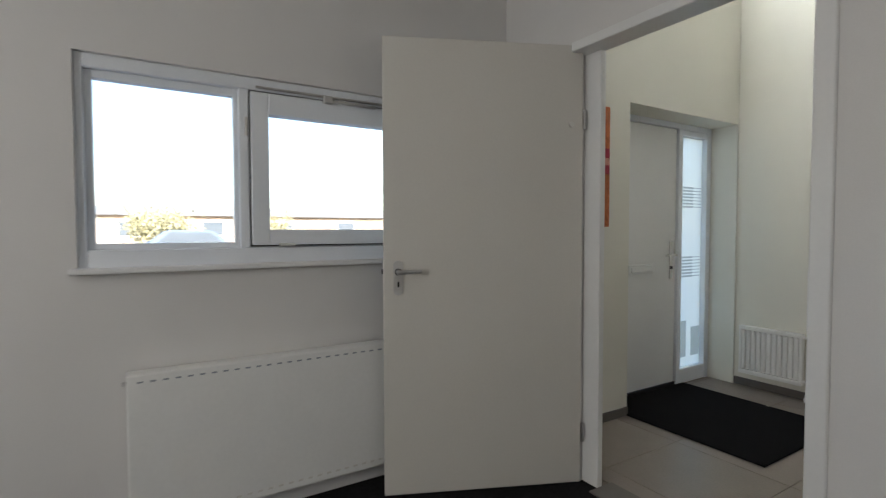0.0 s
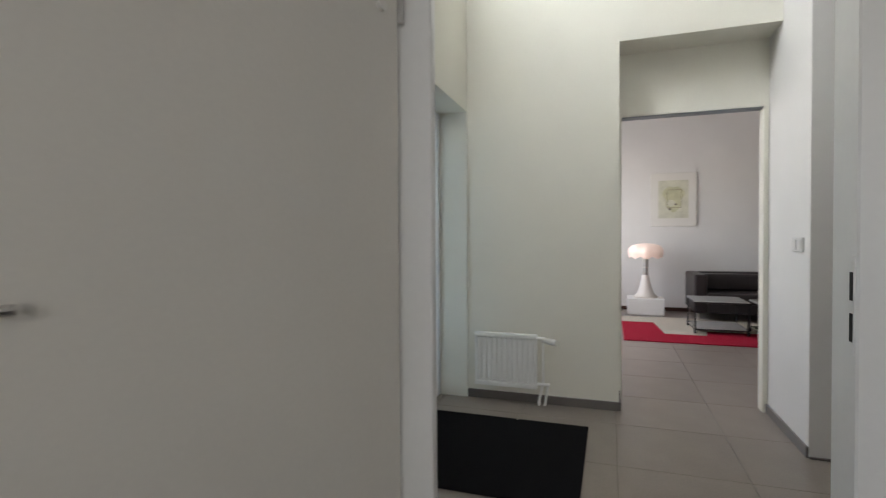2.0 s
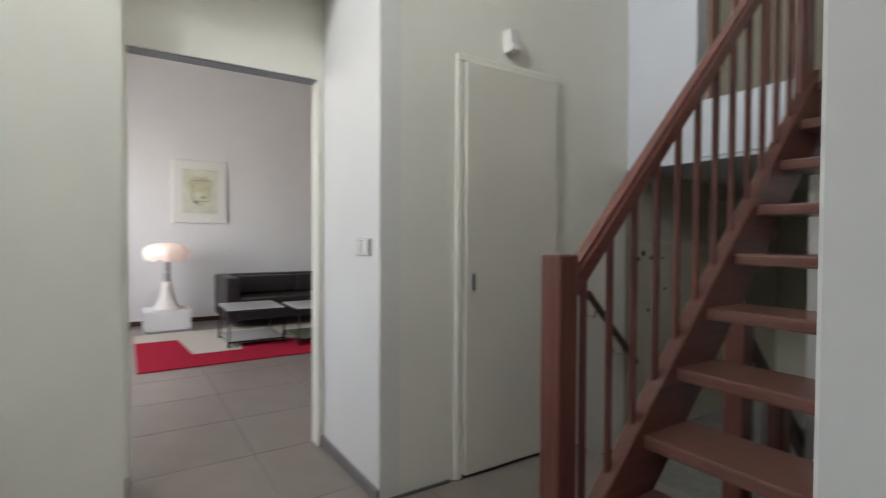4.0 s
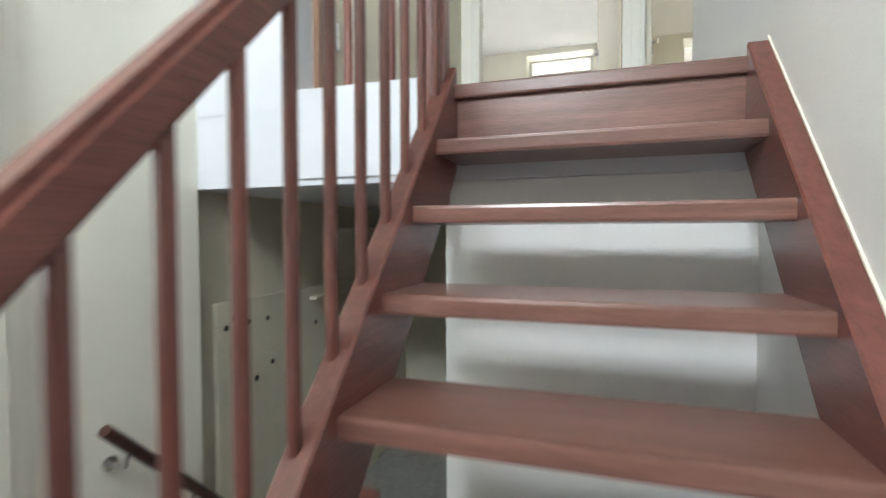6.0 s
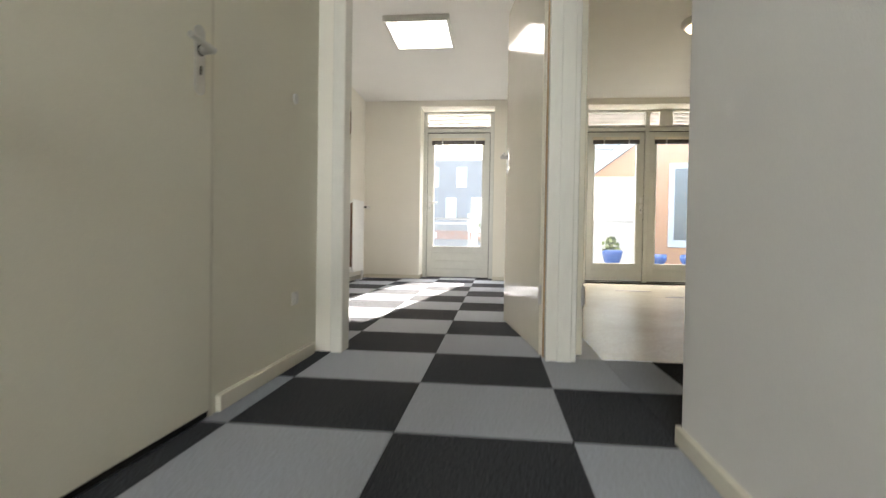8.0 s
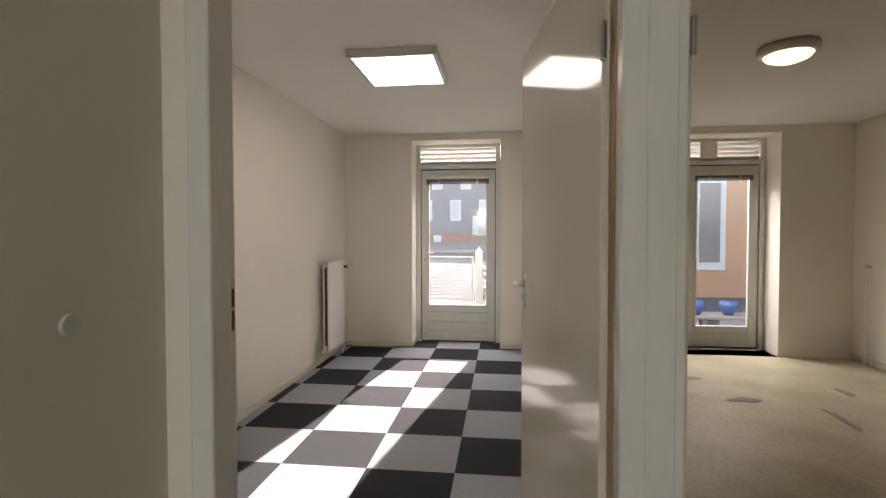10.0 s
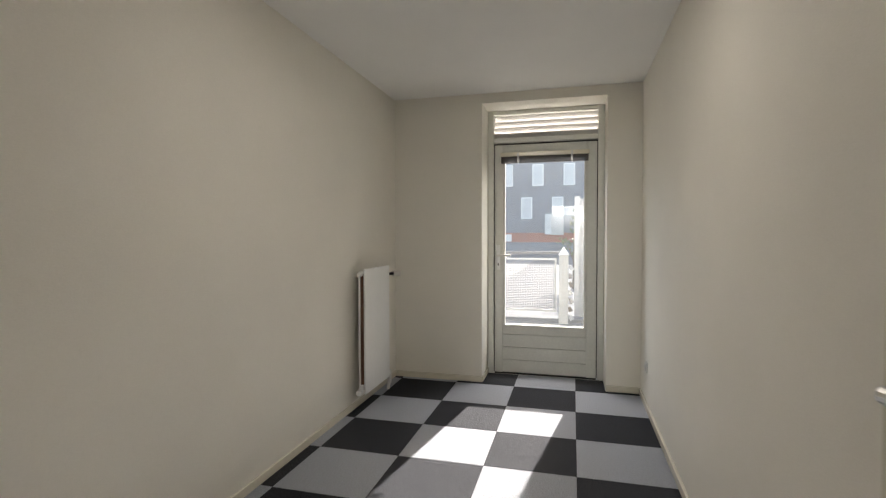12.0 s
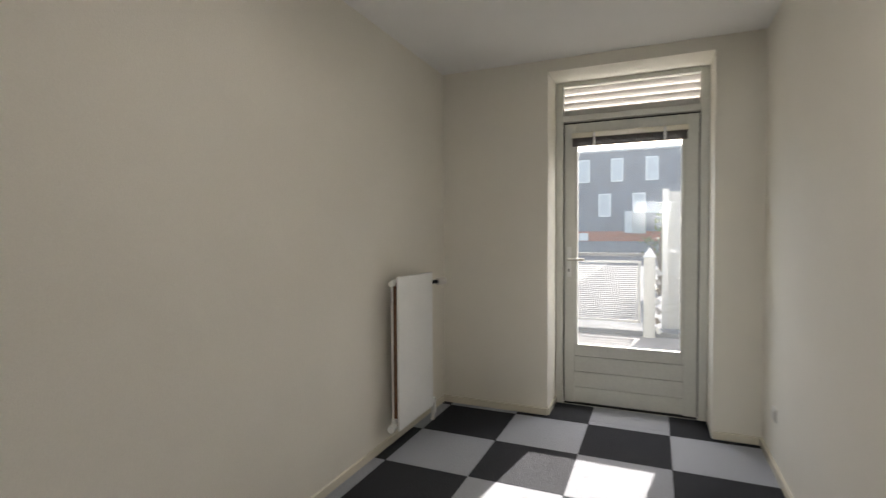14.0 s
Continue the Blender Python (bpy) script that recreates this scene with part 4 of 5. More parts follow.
part("thermostat_knob", R((9.40, 4.26, 2.83), (9.47, 4.235, 2.83), 0.024), LAMP_WHITE, v)
bm = R((9.34, 4.31, UP + 0.16), (9.43, 4.305, UP + 0.15), 0.019)
rod(bm, (9.425, 4.305, UP + 0.17), (9.45, 4.315, UP + 0.06), 0.018)
rod(bm, (9.45, 4.315, UP + 0.07), (9.46, 4.33, UP - 0.003), 0.013)
part("pipe", bm, RAD, rc)

# ---------------- small fixtures ----------------


def switch(name, at, axis, sign, label, w=0.08):
    """A rocker switch or socket on a wall; it stands out along axis by sign."""
    d = thing(name, at, label, "switch" if "switch" in name else "socket")
    x, y, z = at

    def plate(s, a, b):
        lo, hi = sorted((sign * a, sign * b))
        if axis == "x":
            return B(x + lo, x + hi, y - s, y + s, z - s, z + s, 0.003)
        return B(x - s, x + s, y + lo, y + hi, z - s, z + s, 0.003)

    part("plate", plate(w / 2, 0.0, 0.010), PLASTIC, d)
    part("rocker" if "switch" in name else "socket_face", plate(w * 0.33, 0.008, 0.016), PLASTIC, d)
    return d


dsw = thing("light_switch", (1.53, 3.98, 1.12), "white double rocker light switch on the passage wall", "switch")
part("plate", B(1.519, 1.5305, 3.905, 4.055, 1.08, 1.16, 0.003), SWITCH, dsw)
for y in (3.916, 3.986):
    part("rocker", B(1.514, 1.5195, y, y + 0.058, 1.091, 1.149, 0.002), SWITCH, dsw)
switch("light_switch", (1.155, 2.0, 1.165), "y", -1, "white rocker light switch beside the door frame")
switch("light_switch", (5.25, 3.545, 3.13), "x", -1, "cream rocker light switch beside the door frame")
switch("wall_socket", (9.50, 2.29, 2.16), "y", 1, "white wall socket above the skirting", 0.075)
switch("wall_socket", (4.98, 3.39, 2.14), "y", -1, "small white wall socket on the landing wall", 0.055)
switch("wall_socket", (0.46, 9.38, 0.33), "y", -1, "dark wall socket beside the lamp plinth", 0.07)
blank = thing("blanking_cover", (4.97, 3.385, 3.0), "small round cream cap on the landing wall", "cover")
part("disc", R((4.97, 3.39, 3.0), (4.97, 3.382, 3.0), 0.022, 20), PLASTIC, blank)
al = thing("alarm_sensor", (2.25, 3.8, 2.14), "small white alarm sensor above the cupboard door", "alarm sensor")
part("housing", B(2.215, 2.285, 3.77, 3.822, 2.09, 2.205, 0.008, 2), PLASTIC, al)
part("lens", B(2.225, 2.275, 3.765, 3.772, 2.10, 2.13, 0.002), LACQUER, al)
# orange abstract canvas in the hall
ca = thing("canvas_painting", (-0.44, 2.45, 1.64), "tall orange and crimson abstract canvas on the hall wall", "painting")
part("canvas", B(-0.45, -0.42, 2.18, 2.70, 1.268, 2.022, 0.003), ART_ORANGE, ca)
part("red_band", B(-0.4205, -0.4185, 2.19, 2.695, 1.60, 1.76), ART_RED, ca, "crimson brush band")
part("pink_band", B(-0.4200, -0.4175, 2.22, 2.694, 1.655, 1.70), ART_PINK, ca, "pink brush band")

# door mat
mt = thing("door_mat", (-0.1, 3.4, 0.0), "large black coir door mat before the front door", "door mat")
part("coir_top", B(-0.655, 0.42, 2.915, 3.885, 0.0, 0.014, 0.004), MAT, mt)
part("marker", B(-0.02, -0.005, 3.868, 3.874, 0.014, 0.0155), PLASTIC, mt)

# ---------------- living room ----------------
rug = thing("rug", (1.9, 7.5, 0.0), "red wool rug with a cream stepped field", "rug")
part("red_field", B(0.69, 3.4, 6.74, 8.55, 0.0, 0.012, 0.003), RED, rug)
part("cream_field", prism([(0.69, 8.07), (1.10, 8.07), (1.165, 7.23), (1.62, 7.23), (1.66, 7.52), (2.6, 7.52), (2.6, 8.1), (3.4, 8.1), (3.4, 8.55), (0.69, 8.55)], "z", 0.011, 0.016), CREAM_RUG, rug, "cream field")

pl = thing("plinth", (1.03, 8.85, 0), "low white square plinth carrying the table lamp", "plinth")
part("body", B(0.79, 1.29, 8.6, 9.1, 0.03, 0.27, 0.004), WHITE_OUT, pl)
part("base", B(0.82, 1.26, 8.63, 9.07, 0.0, 0.03), WHITE_OUT, pl)

LX, LY = 1.045, 8.82
tl = thing("table_lamp", (LX, LY, 0.27), "white mushroom table lamp with a lit lobed shade", "table lamp")
part("base", lathe([(0.17, 0.0), (0.168, 0.02), (0.12, 0.06), (0.085, 0.16), (0.06, 0.28), (0.052, 0.34)], (LX, LY, 0.27)), LAMP_WHITE, tl, smooth=True)
part("stem", R((LX, LY, 0.61), (LX, LY, 0.96), 0.042, 20), METAL, tl, "steel stem")
for z in (0.72, 0.85):
    part("collar", R((LX, LY, z), (LX, LY, z + 0.015), 0.046, 20), LAMP_WHITE, tl)
bm = bmesh.new()
N = 48
rings = []
for r, h in ((0.212, -0.035), (0.232, 0.0), (0.235, 0.04), (0.222, 0.085), (0.185, 0.125), (0.11, 0.15), (0.03, 0.158)):
    ring = []
    for i in range(N):
        a = 2 * math.pi * i / N
        k = 1 + 0.07 * abs(math.cos(a * 4)) * (r / 0.235)
        ring.append(bm.verts.new((LX + r * k * math.cos(a), LY + r * k * math.sin(a), 0.93 + h - (0.035 * abs(math.cos(a * 4)) if h < -0.01 else 0.0))))
    rings.append(ring)
for p, q in zip(rings, rings[1:]):
    for i in range(N):
        bm.faces.new((p[i], p[(i + 1) % N], q[(i + 1) % N], q[i]))
bm.faces.new(rings[-1])
part("shade", bm, LAMP_SHADE, tl, "glowing opal shade", smooth=True)

sf = thing("sofa", (2.7, 8.75, 0), "low black leather sofa on chrome legs against the wall", "sofa")
part("left_arm", B(1.64, 1.80, 8.3, 9.2, 0.13, 0.66, 0.03, 3), LEATHER, sf)
part("right_arm", B(3.50, 3.66, 8.3, 9.2, 0.13, 0.66, 0.03, 3), LEATHER, sf)
part("backrest", B(1.80, 3.50, 9.02, 9.22, 0.13, 0.66, 0.03, 3), LEATHER, sf)
part("seat_base", B(1.80, 3.50, 8.32, 9.02, 0.13, 0.26, 0.015, 2), LEATHER, sf)
for i in range(2):
    part("seat_cushion", B(1.805 + i * 0.848, 2.65 + i * 0.848, 8.30, 9.0, 0.26, 0.40, 0.03, 3), LEATHER, sf)
for i in range(2):
    part("back_cushion", B(1.81 + i * 0.848, 2.645 + i * 0.848, 8.86, 9.03, 0.40, 0.64, 0.035, 3), LEATHER, sf)
for x in (1.70, 3.58):
    for y in (8.36, 9.12):
        part("leg", R((x, y, 0), (x, y, 0.14), 0.016), CHROME, sf)


def side_table(x0, x1, y0, y1, shelf, label):
    d = thing("side_table", ((x0 + x1) / 2, (y0 + y1) / 2, 0.012), label, "side table", "side tables before the sofa")
    part("top", B(x0, x1, y0, y1, 0.395, 0.408, 0.002), TABLE_TOP, d, "pale glass top")
    part("shelf", B(x0 + 0.02, x1 - 0.02, y0 + 0.02, y1 - 0.02, 0.072, 0.080), shelf, d, "glass shelf")
    for x in (x0 + 0.01, x1 - 0.01):
        for y in (y0 + 0.01, y1 - 0.01):
            lg = part("leg", R((x, y, 0.05), (x, y, 0.395), 0.008, 10), STEEL_DARK, d)
            part("castor", R((x - 0.012, y, 0.036), (x + 0.012, y, 0.036), 0.024, 16), STEEL_DARK, lg)
    for a, b in (((x0, y0), (x1, y0)), ((x0, y1), (x1, y1)), ((x0, y0), (x0, y1)), ((x1, y0), (x1, y1))):
        part("rail", R((*a, 0.39), (*b, 0.39), 0.007, 8), STEEL_DARK, d)
        part("rail", R((*a, 0.068), (*b, 0.068), 0.007, 8), STEEL_DARK, d)


side_table(1.50, 2.08, 7.33, 7.95, TABLE_TOP, "low black steel side table with a pale glass top")
side_table(2.16, 2.75, 7.10, 7.72, TABLE_GREEN, "low black steel side table with a greenish shelf")

pc = thing("framed_print", (1.48, 9.36, 1.78), "framed abstract print in yellow-green with a wide white mount", "picture")
part("frame", B(1.15, 1.82, 9.352, 9.38, 1.35, 2.20, 0.003), PLASTIC, pc, "thin silver-grey frame")
part("mount", B(1.162, 1.808, 9.346, 9.353, 1.362, 2.188), PAPER, pc, "white paper mount")
pr = part("print", B(1.265, 1.70, 9.3435, 9.3465, 1.48, 2.08), PRINT_LIGHT, pc, "pale yellow print")
part("blot", prism([(1.485 + (0.14 + 0.03 * math.sin(5 * a)) * math.cos(a), 1.81 + (0.20 + 0.04 * math.sin(3 * a)) * math.sin(a)) for a in [i * math.pi / 16 for i in range(32)]], "y", 9.3415, 9.344), PRINT, pr, "green-yellow wash")
for a, b, c, e in ((1.39, 1.60, 1.925, 1.931), (1.39, 1.60, 1.645, 1.65), (1.39, 1.395, 1.65, 1.93), (1.595, 1.60, 1.65, 1.93)):
    part("ink_line", B(a, b, 9.3395, 9.342, c, e), INK, pr)
for cx, cz, rr in ((1.45, 1.72, 0.055), (1.43, 1.63, 0.022), (1.52, 1.70, 0.018)):
    bm = prism([(cx + rr * math.cos(a), cz + rr * math.sin(a)) for a in [i * math.pi / 10 for i in range(20)]], "y", 9.338, 9.341)
    part("ink_loop", bm, INK if rr < 0.03 else PRINT_LIGHT, pr)

# ---------------- ceiling lamps ----------------
led = thing("ceiling_light", (7.53, 3.24, TOP), "square white surface-mounted LED panel, lit", "ceiling light")
for nm, p in (("rim", (7.2, 7.86, 2.955, 2.985)), ("rim", (7.2, 7.86, 3.515, 3.545)), ("rim", (7.2, 7.23, 2.985, 3.515)), ("rim", (7.83, 7.86, 2.985, 3.515))):
    part(nm, B(p[0], p[1], p[2], p[3], 4.318, TOP, 0.003), PLASTIC, led)
part("diffuser", B(7.23, 7.83, 2.985, 3.515, 4.322, 4.33), LED, led, "glowing diffuser")
cl = thing("ceiling_light", (7.5, 0.74, TOP), "round opal ceiling lamp with a white rim, lit warm", "ceiling light")
part("rim", lathe([(0.17, 0.0), (0.175, -0.03), (0.16, -0.055), (0.14, -0.055)], (7.5, 0.74, TOP), 40), PLASTIC, cl, smooth=True)
part("diffuser", lathe([(0.14, -0.05), (0.12, -0.075), (0.07, -0.095), (0.01, -0.10)], (7.5, 0.74, TOP), 40), BULB, cl, "warm glowing bowl", smooth=True)

# bare room: pipe ends by the side wall and dark stains on the screed
pv = thing("radiator_valve", (9.6, -1.15, UP), "capped radiator pipes with a chrome valve", "valve")
bm = R((9.6, -1.16, UP), (9.6, -1.16, UP + 1.0), 0.009)
rod(bm, (9.5, -1.16, UP), (9.5, -1.16, UP + 0.12), 0.009)
part("pipes", bm, RAD, pv)
part("valve", R((9.6, -1.16, UP + 1.0), (9.52, -1.13, UP + 1.0), 0.018), CHROME, pv)
for i, (x, y, a, b) in enumerate(((8.6, -0.35, 0.10, 0.05), (7.9, 0.1, 0.2, 0.03), (8.3, 0.6, 0.06, 0.12), (8.9, 0.9, 0.05, 0.16), (7.4, -0.2, 0.05, 0.08))):
    bm = prism([(x + a * (1 + 0.3 * math.sin(3 * t + i)) * math.cos(t), y + b * (1 + 0.3 * math.cos(2 * t + i)) * math.sin(t)) for t in [k * math.pi / 10 for k in range(20)]], "z", UP - 0.012, UP - 0.007)
    solid("screed_stain", bm, SCREED_DARK, "dark stain on the bare screed", "stain")

# ---------------- outside, back ----------------
solid("roof_terrace", B(10.25, 70, -40, 60, 1.3, 1.62), ROOF_GREY, "grey roofing of the low building behind", "flat roof")
solid("terrace_walk", B(13.7, 35.5, 5.0, 14.0, 1.62, 1.64), PALE_GRAVEL, "pale concrete strip across the roof", "pavement")
dk = thing("balcony_deck", (11.8, 2.0, 1.62), "weathered grey deck boards on the balcony", "deck")
for i in range(22):
    part("deck_board", B(10.27 + i * 0.145, 10.27 + i * 0.145 + 0.138, -2.5, 6.0, 1.62, 1.79, 0.004), DECK, dk)

bf = thing("balcony_railing", (13.4, 3.6, 1.79), "galvanised mesh railing panel between posts", "railing")
part("top_rail", B(13.38, 13.43, 2.95, 6.2, 2.84, 2.885, 0.005), MESH_GREY, bf)
part("panel_frame", B(13.39, 13.42, 3.07, 5.2, 2.75, 2.78), SCREEN, bf)
part("panel_frame", B(13.39, 13.42, 3.07, 5.2, 1.95, 1.98), SCREEN, bf)
part("panel_frame", B(13.39, 13.42, 3.07, 3.10, 1.98, 2.75), SCREEN, bf)
part("panel_frame", B(13.39, 13.42, 5.17, 5.2, 1.98, 2.75), SCREEN, bf)
bm = bmesh.new()
for i in range(28):
    z = 1.985 + i * 0.027
    box(bm, 13.402, 13.407, 3.10, 5.17, z, z + 0.006)
for i in range(76):
    y = 3.11 + i * 0.027
    box(bm, 13.408, 13.412, y, y + 0.005, 1.98, 2.75)
part("mesh", bm, MESH_GREY, bf, "fine steel mesh")
part("kerb", B(13.3, 13.6, 2.5, 6.2, 1.75, 1.86, 0.01), ROOF_GREY, bf)
po = thing("gate_post", (13.3, 2.92, 1.79), "white square post with a pyramid cap", "post")
part("shaft", B(13.24, 13.37, 2.89, 3.03, 1.7, 2.84, 0.006), SCREEN, po)
bm = bmesh.new()
bmesh.ops.create_cone(bm, cap_ends=True, segments=4, radius1=0.115, radius2=0.0, depth=0.13, matrix=Matrix.Translation((13.305, 2.96, 2.905)) @ Matrix.Rotation(radians(45), 4, "Z"))
part("cap", bm, WHITE_OUT, po)
for i in range(7):
    part("ornament", R((13.25, 2.83 + 0.02 * (i % 2), 1.86 + i * 0.125), (13.25, 2.875, 1.93 + i * 0.125), 0.035, 8, 0.02), (SCREEN, BARK, DECK)[i % 3], po)

sc = thing("privacy_screen", (11.85, 1.4, 1.79), "tall frosted white balcony screen in a thin frame", "screen")
for i, y in enumerate((0.06, 0.96)):
    a = part("panel", B(11.84, 11.85, y + 0.02, y + 0.88, 2.80, 3.52), WHITE_OUT, sc)
    part("panel", B(11.84, 11.85, y + 0.02, y + 0.88, 1.83, 2.76), GLASS_FROST, sc, "frosted glass panel")
    part("rail", B(11.83, 11.86, y, y + 0.90, 2.76, 2.80), GALV, sc)
    part("rail", B(11.83, 11.86, y, y + 0.90, 3.52, 3.56), GALV, sc)
for y in (0.04, 0.94, 1.84):
    part("post", B(11.82, 11.87, y, y + 0.04, 1.79, 3.58), GALV, sc)
s2 = thing("privacy_screen", (14.1, 2.1, 1.62), "tall white panel screen beyond the balcony", "screen")
part("panel", B(14.08, 14.1, 1.5, 2.72, 2.92, 3.74), SCREEN, s2)
part("panel", B(14.08, 14.1, 1.5, 2.72, 1.66, 2.86), SCREEN, s2)
part("rail", B(14.06, 14.12, 1.5, 2.72, 2.86, 2.92), GALV, s2)
part("post", B(14.05, 14.13, 2.72, 2.80, 1.62, 3.78), GALV, s2)
bp = thing("flower_pot", (11.6, 0.53, 2.02), "round blue glazed pot with a yellow-green plant on the bench", "flower pot")
part("pot", lathe([(0.10, 0), (0.15, 0.12), (0.17, 0.22), (0.16, 0.26)], (11.6, 0.53, 2.02), 24), BLUE, bp, smooth=True)
random.seed(4)
bm = bmesh.new()
for i in range(60):
    m = Matrix.Translation((11.6 + random.gauss(0, 0.08), 0.53 + random.gauss(0, 0.08), 2.27 + random.random() * 0.22)) @ Euler((random.random() * 6, random.random() * 6, 0)).to_matrix().to_4x4()
    bmesh.ops.create_grid(bm, x_segments=1, y_segments=1, size=0.03, matrix=m)
part("leaves", bm, LEAF, bp)
bn = thing("garden_bench", (11.5, -0.4, 1.79), "low grey bench with dark pots under it", "bench")
part("seat", B(11.4, 11.8, -1.6, 0.92, 1.98, 2.02, 0.005), DECK, bn)
for y in (-1.5, -0.35, 0.82):
    part("leg", B(11.42, 11.5, y, y + 0.06, 1.79, 1.98), DECK, bn)
for y, r in ((-0.15, 0.11), (-0.45, 0.14)):
    d = thing("plant_pot", (11.62, y, 1.79), "dark blue plant pot under the bench", "flower pot")
    part("pot", lathe([(r * 0.8, 0), (r, 0.15), (r * 0.95, 0.17)], (11.62, y, 1.79), 20), SLATE, d, smooth=True)
for y in (-0.25, -0.7):
    d = thing("bowl", (11.6, y, 2.02), "small dark bowl on the bench", "bowl")
    part("bowl", lathe([(0.06, 0), (0.12, 0.12), (0.11, 0.2)], (11.6, y, 2.02), 18), BLUE, d, smooth=True)

# orange gabled house behind the bare room
oh = thing("gabled_house", (19, -4.5, 1.6), "orange stucco house with white bargeboards and tall windows", "house")
part("wall", prism([(-9.0, 1.6), (-0.2, 1.6), (-0.2, 4.3), (-4.6, 7.6), (-9.0, 4.3)], "x", 17, 18.15), STUCCO, oh)
for a, b in (((0.25, 4.0), (-4.6, 7.65)), ((-9.45, 4.0), (-4.6, 7.65))):
    part("bargeboard", prism([(a[0], a[1]), (a[0], a[1] + 0.28), (b[0], b[1] + 0.28), (b[0], b[1])], "x", 16.6, 16.72), WHITE_OUT, oh)
    part("roof_slope", prism([(a[0], a[1] + 0.16), (a[0], a[1] + 0.30), (b[0], b[1] + 0.30), (b[0], b[1] + 0.16)], "x", 16.72, 18.15), TILE_ROOF, oh)
for y in (-2.55, -4.6, -6.8):
    w = part("window", B(16.93, 17.0, y - 0.38, y + 0.38, 2.3, 4.6, 0.01), WHITE_OUT, oh)
    part("pane", B(16.91, 16.93, y - 0.24, y + 0.24, 2.5, 4.45), WINDOW_DARK, w)

# pale building, its height and position set to shade the bare room from sun
wb = thing("white_building", (20, -7, 1.6), "tall pale rendered building behind the orange house", "building")
part("wall", B(18.2, 22, -14, -0.15, 1.6, 9.2), WHITE_OUT, wb)
for z in (5.2, 8.2):
    for y in (-9.5, -6.5, -3.5, -0.85):
        w = part("window", B(18.13, 18.2, y - 0.5, y + 0.5, z, z + 1.6), GALV, wb)
        part("pane", B(18.1, 18.13, y - 0.4, y + 0.4, z + 0.1, z + 1.5), WINDOW_LIGHT, w)

# dark slate apartment building across the roof
ab = thing("apartment_building", (52, 10, 1.62), "long dark slate building with white framed windows", "building")
BX = 48.0
part("upper_wall", B(BX, BX + 10, -26, 46, 3.3, 9.65), SLATE, ab)
part("brick_band", B(BX + 0.02, BX + 10, -26, 46, 2.5, 3.3), BRICK_RED, ab)
part("base_wall", B(BX + 0.04, BX + 10, -26, 46, 1.6, 2.5), SLATE, ab)
part("roof_edge", B(BX - 0.1, BX + 10, -26, 46, 9.65, 9.8), GALV, ab)
for row, (z, off) in enumerate(((7.26, 0.0), (4.47, 0.93))):
    for i in range(-7, 13):
        y = 3.12 + i * 2.57 + off
        w = part("window", B(BX - 0.06, BX + 0.02, y - 0.47, y + 0.47, z, z + 1.84), WHITE_OUT, ab)
        part("pane", B(BX - 0.075, BX - 0.058, y - 0.37, y + 0.37, z + 0.1, z + 1.74), WINDOW_LIGHT, w)
bl = part("balcony", B(BX - 1.0, BX - 0.95, 3.55, 4.55, 3.16, 4.85), SCREEN, ab, "white balcony front")
part("side_panel", B(BX - 0.95, BX, 4.5, 5.05, 3.16, 4.85), WINDOW_LIGHT, bl)
part("balcony_floor", B(BX - 0.95, BX, 3.55, 4.5, 3.12, 3.24), GALV, bl)
part("sign", B(BX - 0.12, BX - 0.02, 7.9, 8.6, 2.55, 3.16, 0.01), WHITE_OUT, ab, "plain white sign board")
for y in (11.2, 0.0, -9.0):
    part("shop_window", B(BX - 0.05, BX + 0.03, y - 1.1, y + 1.1, 2.55, 3.4), WINDOW_LIGHT, ab)


def tree(name, x, y, z, h, spread, seed, label, leaves=900, size=0.10, foliage=LEAF):
    random.seed(seed)
    d = thing(name, (x, y, z), label, "tree")
    bm = R((x, y, z), (x, y, z + h * 0.5), 0.035 * h, 10, 0.02 * h)
    tips = []
    for i in range(9):
        a = random.random() * 6.28
        s = Vector((x, y, z + h * (0.25 + 0.25 * random.random())))
        e = s + Vector((math.cos(a) * spread * random.uniform(0.4, 0.9), math.sin(a) * spread * random.uniform(0.4, 0.9), h * random.uniform(0.15, 0.5)))
        rod(bm, s, e, 0.012 * h, 6, 0.004 * h)
        tips.append((s, e))
    part("trunk", bm, BARK, d)
    bm = bmesh.new()
    for i in range(leaves):
        s, e = random.choice(tips)
        p = s.lerp(e, random.uniform(0.35, 1.1)) + Vector([random.gauss(0, spread * 0.16) for _ in range(3)])
        q = Euler((random.random() * 6, random.random() * 6, random.random() * 6)).to_matrix()
        k = size * random.uniform(0.6, 1.4)
        vs = [bm.verts.new(p + q @ Vector(c)) for c in ((-k, 0, 0), (0, -k * 0.5, 0), (k, 0, 0), (0, k * 0.5, 0))]
        bm.faces.new(vs)
    part("crown", bm, foliage, d)


tree("small_tree", 20, 2.75, 1.62, 2.7, 0.7, 5, "bare-branched small tree beyond the balcony", 350, 0.06)

# ---------------- outside, street ----------------
row = thing("low_houses", (-34, 0, -0.12), "row of low pale houses across the street", "house")
part("wall", B(-42, -34, -30, 32, -0.12, 2.3), BRICK_OUT, row)
part("roof", prism([(-42.4, 2.25), (-33.6, 2.25), (-38, 3.0)], "y", -30.2, 32.2), PALE_GRAVEL, row)
for i in range(12):
    y = -24 + i * 4.6
    w = part("window", B(-34.0, -33.94, y, y + 1.4, 0.9, 1.95), WHITE_OUT, row)
    part("pane", B(-33.94, -33.92, y + 0.1, y + 1.3, 1.0, 1.85), WINDOW_DARK, w)
tree("bush", -22, 0.7, -0.12, 2.4, 1.6, 9, "yellow-green bush across the street", 5200, 0.07, LEAF_YELLOW)
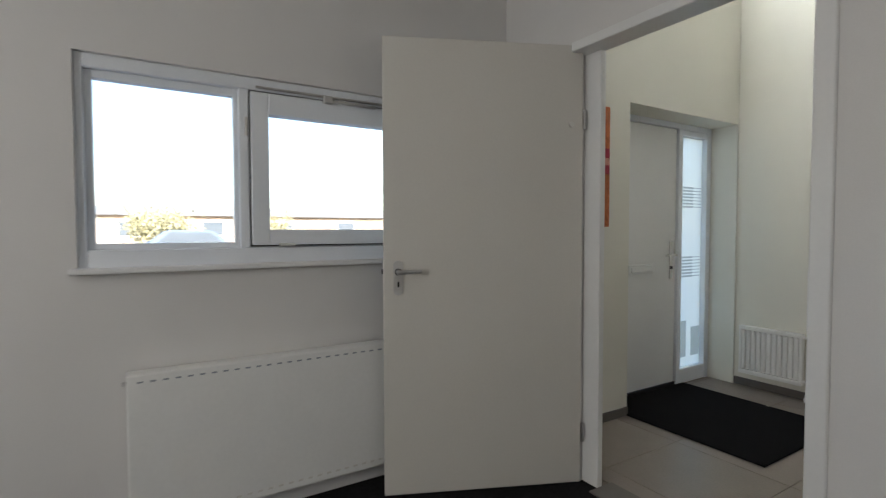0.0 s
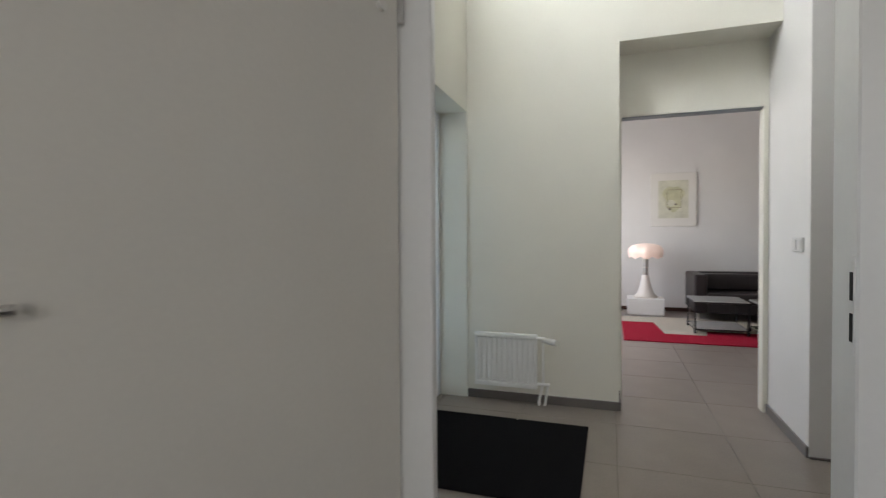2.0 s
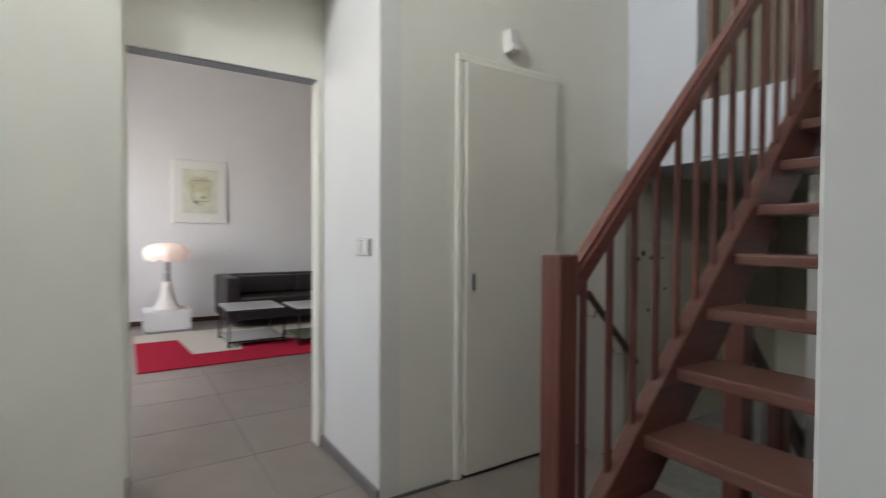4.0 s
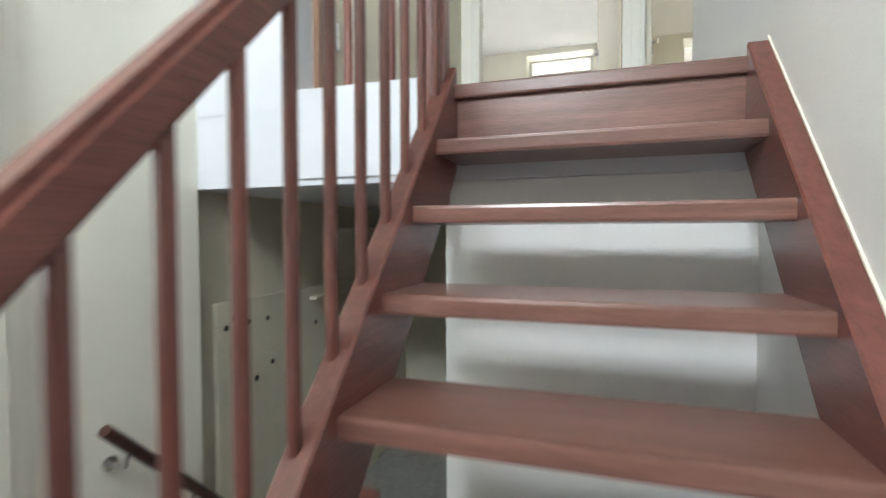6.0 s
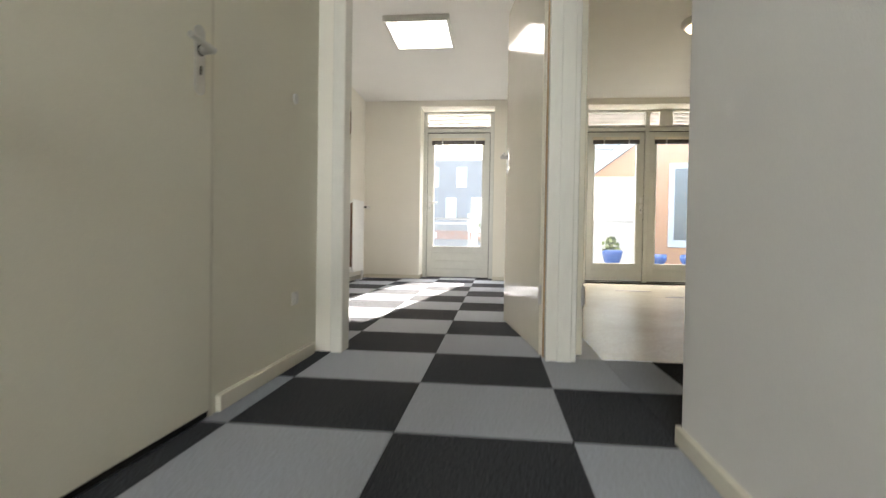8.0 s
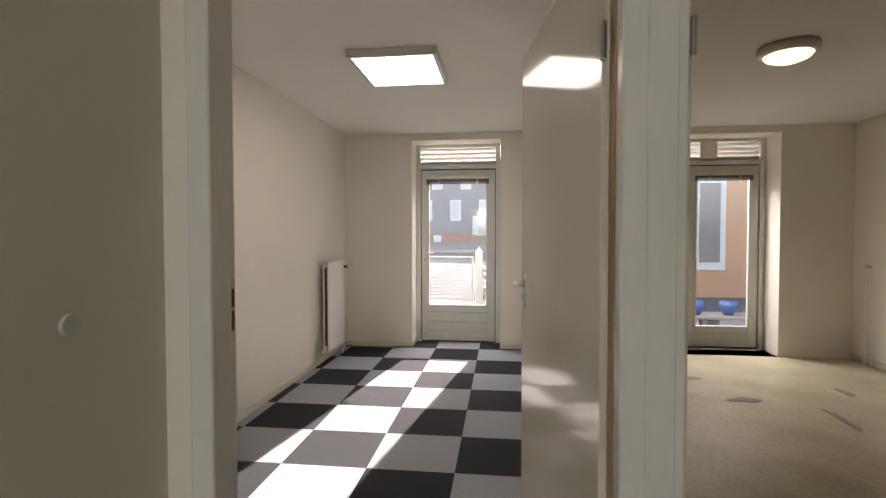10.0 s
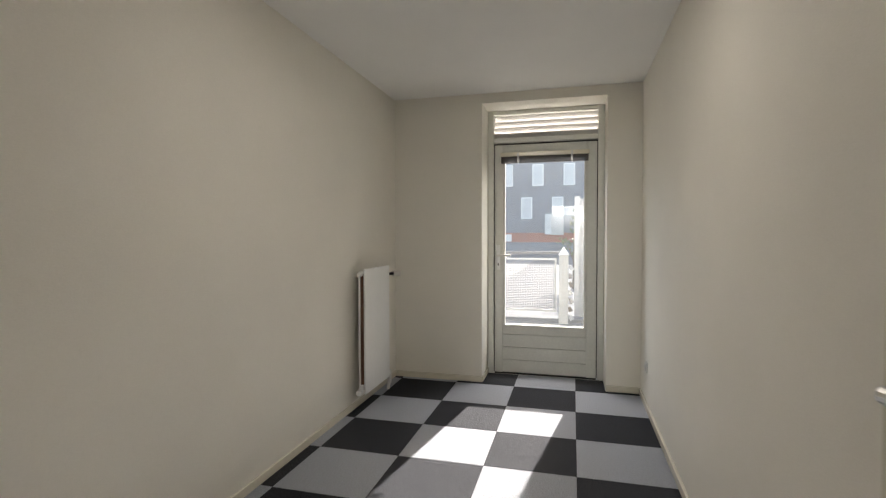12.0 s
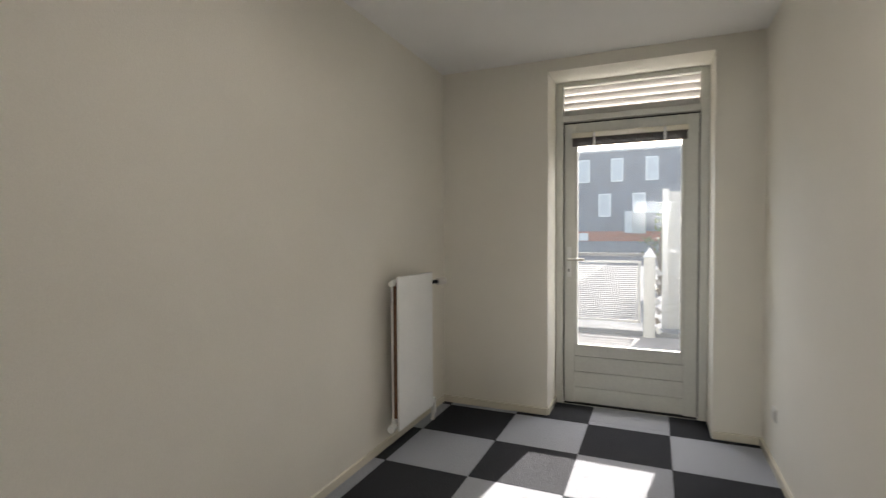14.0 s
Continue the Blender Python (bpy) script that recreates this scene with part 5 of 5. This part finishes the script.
tree("bush", -25, 6.3, -0.12, 2.3, 1.2, 10, "yellow-green bush across the street", 2600, 0.07, LEAF_YELLOW)
cr2 = thing("parked_car", (-20, 2.1, -0.12), "blue-grey parked car seen across the street", "car")
body = prism([(0.1, 0.1), (4.1, 0.1), (4.15, 0.62), (3.2, 0.75), (2.6, 1.28), (1.0, 1.30), (0.4, 0.82), (0.05, 0.72)], "x", -20.8, -19.1)
bmesh.ops.bevel(body, geom=body.edges[:], offset=0.08, segments=2, affect="EDGES")
part("body", body, CAR, cr2)
part("side_window", prism([(0.7, 0.84), (2.95, 0.80), (2.5, 1.2), (1.1, 1.22)], "x", -19.11, -19.07), WINDOW_DARK, cr2)
for y in (0.9, 3.3):
    wh = part("wheel", R((-19.3, y, 0.2), (-19.05, y, 0.2), 0.32, 24), TYRE, cr2)
    part("rim", R((-19.06, y, 0.2), (-19.03, y, 0.2), 0.2, 20), METAL, wh)

# ---------------- floor pieces ----------------
# carpet tiles of the landing and the carpeted room
TX, TY, TS, TD = 3.807, 2.803, 0.4985, 0.507


def tile_mesh(name, w, d, h, mat, gap=0.0015, bev=0.0025):
    bm = B(gap, w - gap, gap, d - gap, -h, 0.0, bev)
    return mesh_of(name, bm, mat)


cache = {}


def lay(name, parent, x0, y0, w, d, z, mat, h, gap, bev, key):
    k = (key, round(w, 3), round(d, 3))
    if k not in cache:
        cache[k] = tile_mesh(name, w, d, h, mat, gap, bev)
    ob = new(name, cache[k])
    ob.parent = parent
    ob.location = (x0, y0, z)


def carpet(name, label, regions):
    f = solid(name, B(regions[0][0], regions[0][1], regions[0][2], regions[0][3], UP - 0.0065, UP - 0.006), DARK, label, "floor")
    for rx0, rx1, ry0, ry1 in regions:
        for i in range(-3, 15):
            for j in range(-6, 5):
                x0, y0 = TX + i * TS, TY + j * TD
                a0, a1, b0, b1 = max(x0, rx0), min(x0 + TS, rx1), max(y0, ry0), min(y0 + TD, ry1)
                if a1 - a0 < 0.004 or b1 - b0 < 0.004:
                    continue
                dark = (i + j) % 2 != 0
                lay("carpet_tile", f, a0, b0, a1 - a0, b1 - b0, UP + random.uniform(-0.0006, 0.0006), CARPET_L if not dark else CARPET_D, 0.0055, 0.0008, 0.0015, "d" if dark else "l")


random.seed(7)
carpet("carpet_landing", "checkerboard of light and dark grey carpet tiles", [(3.279, 5.30, 2.003, 3.39), (4.33, 5.30, 0.4, 2.003)])
carpet("carpet_room", "checkerboard of light and dark grey carpet tiles", [(5.30, 9.85, 2.29, 4.403), (9.85, 10.15, 2.562, 3.598)])
# taupe floor tiles
for rx0, rx1, ry0, ry1, f in ((-0.66, 2.75, 2.1, 9.38, floor_hall),):
    for i in range(-2, 6):
        for j in range(-1, 14):
            x0, y0 = -0.02 + i * 0.6, 2.22 + j * 0.6
            a0, a1, b0, b1 = max(x0, rx0), min(x0 + 0.6, rx1), max(y0, ry0), min(y0 + 0.6, ry1)
            if a1 - a0 < 0.01 or b1 - b0 < 0.01:
                continue
            lay("floor_tile", f, a0, b0, a1 - a0, b1 - b0, 0.0, TILE, 0.008, 0.0016, 0.001, "t")
solid("floor_living_far", B(2.75, 6.0, 4.54, 9.38, -0.006, 0.0), TILE, "taupe tiled living room floor", "floor")
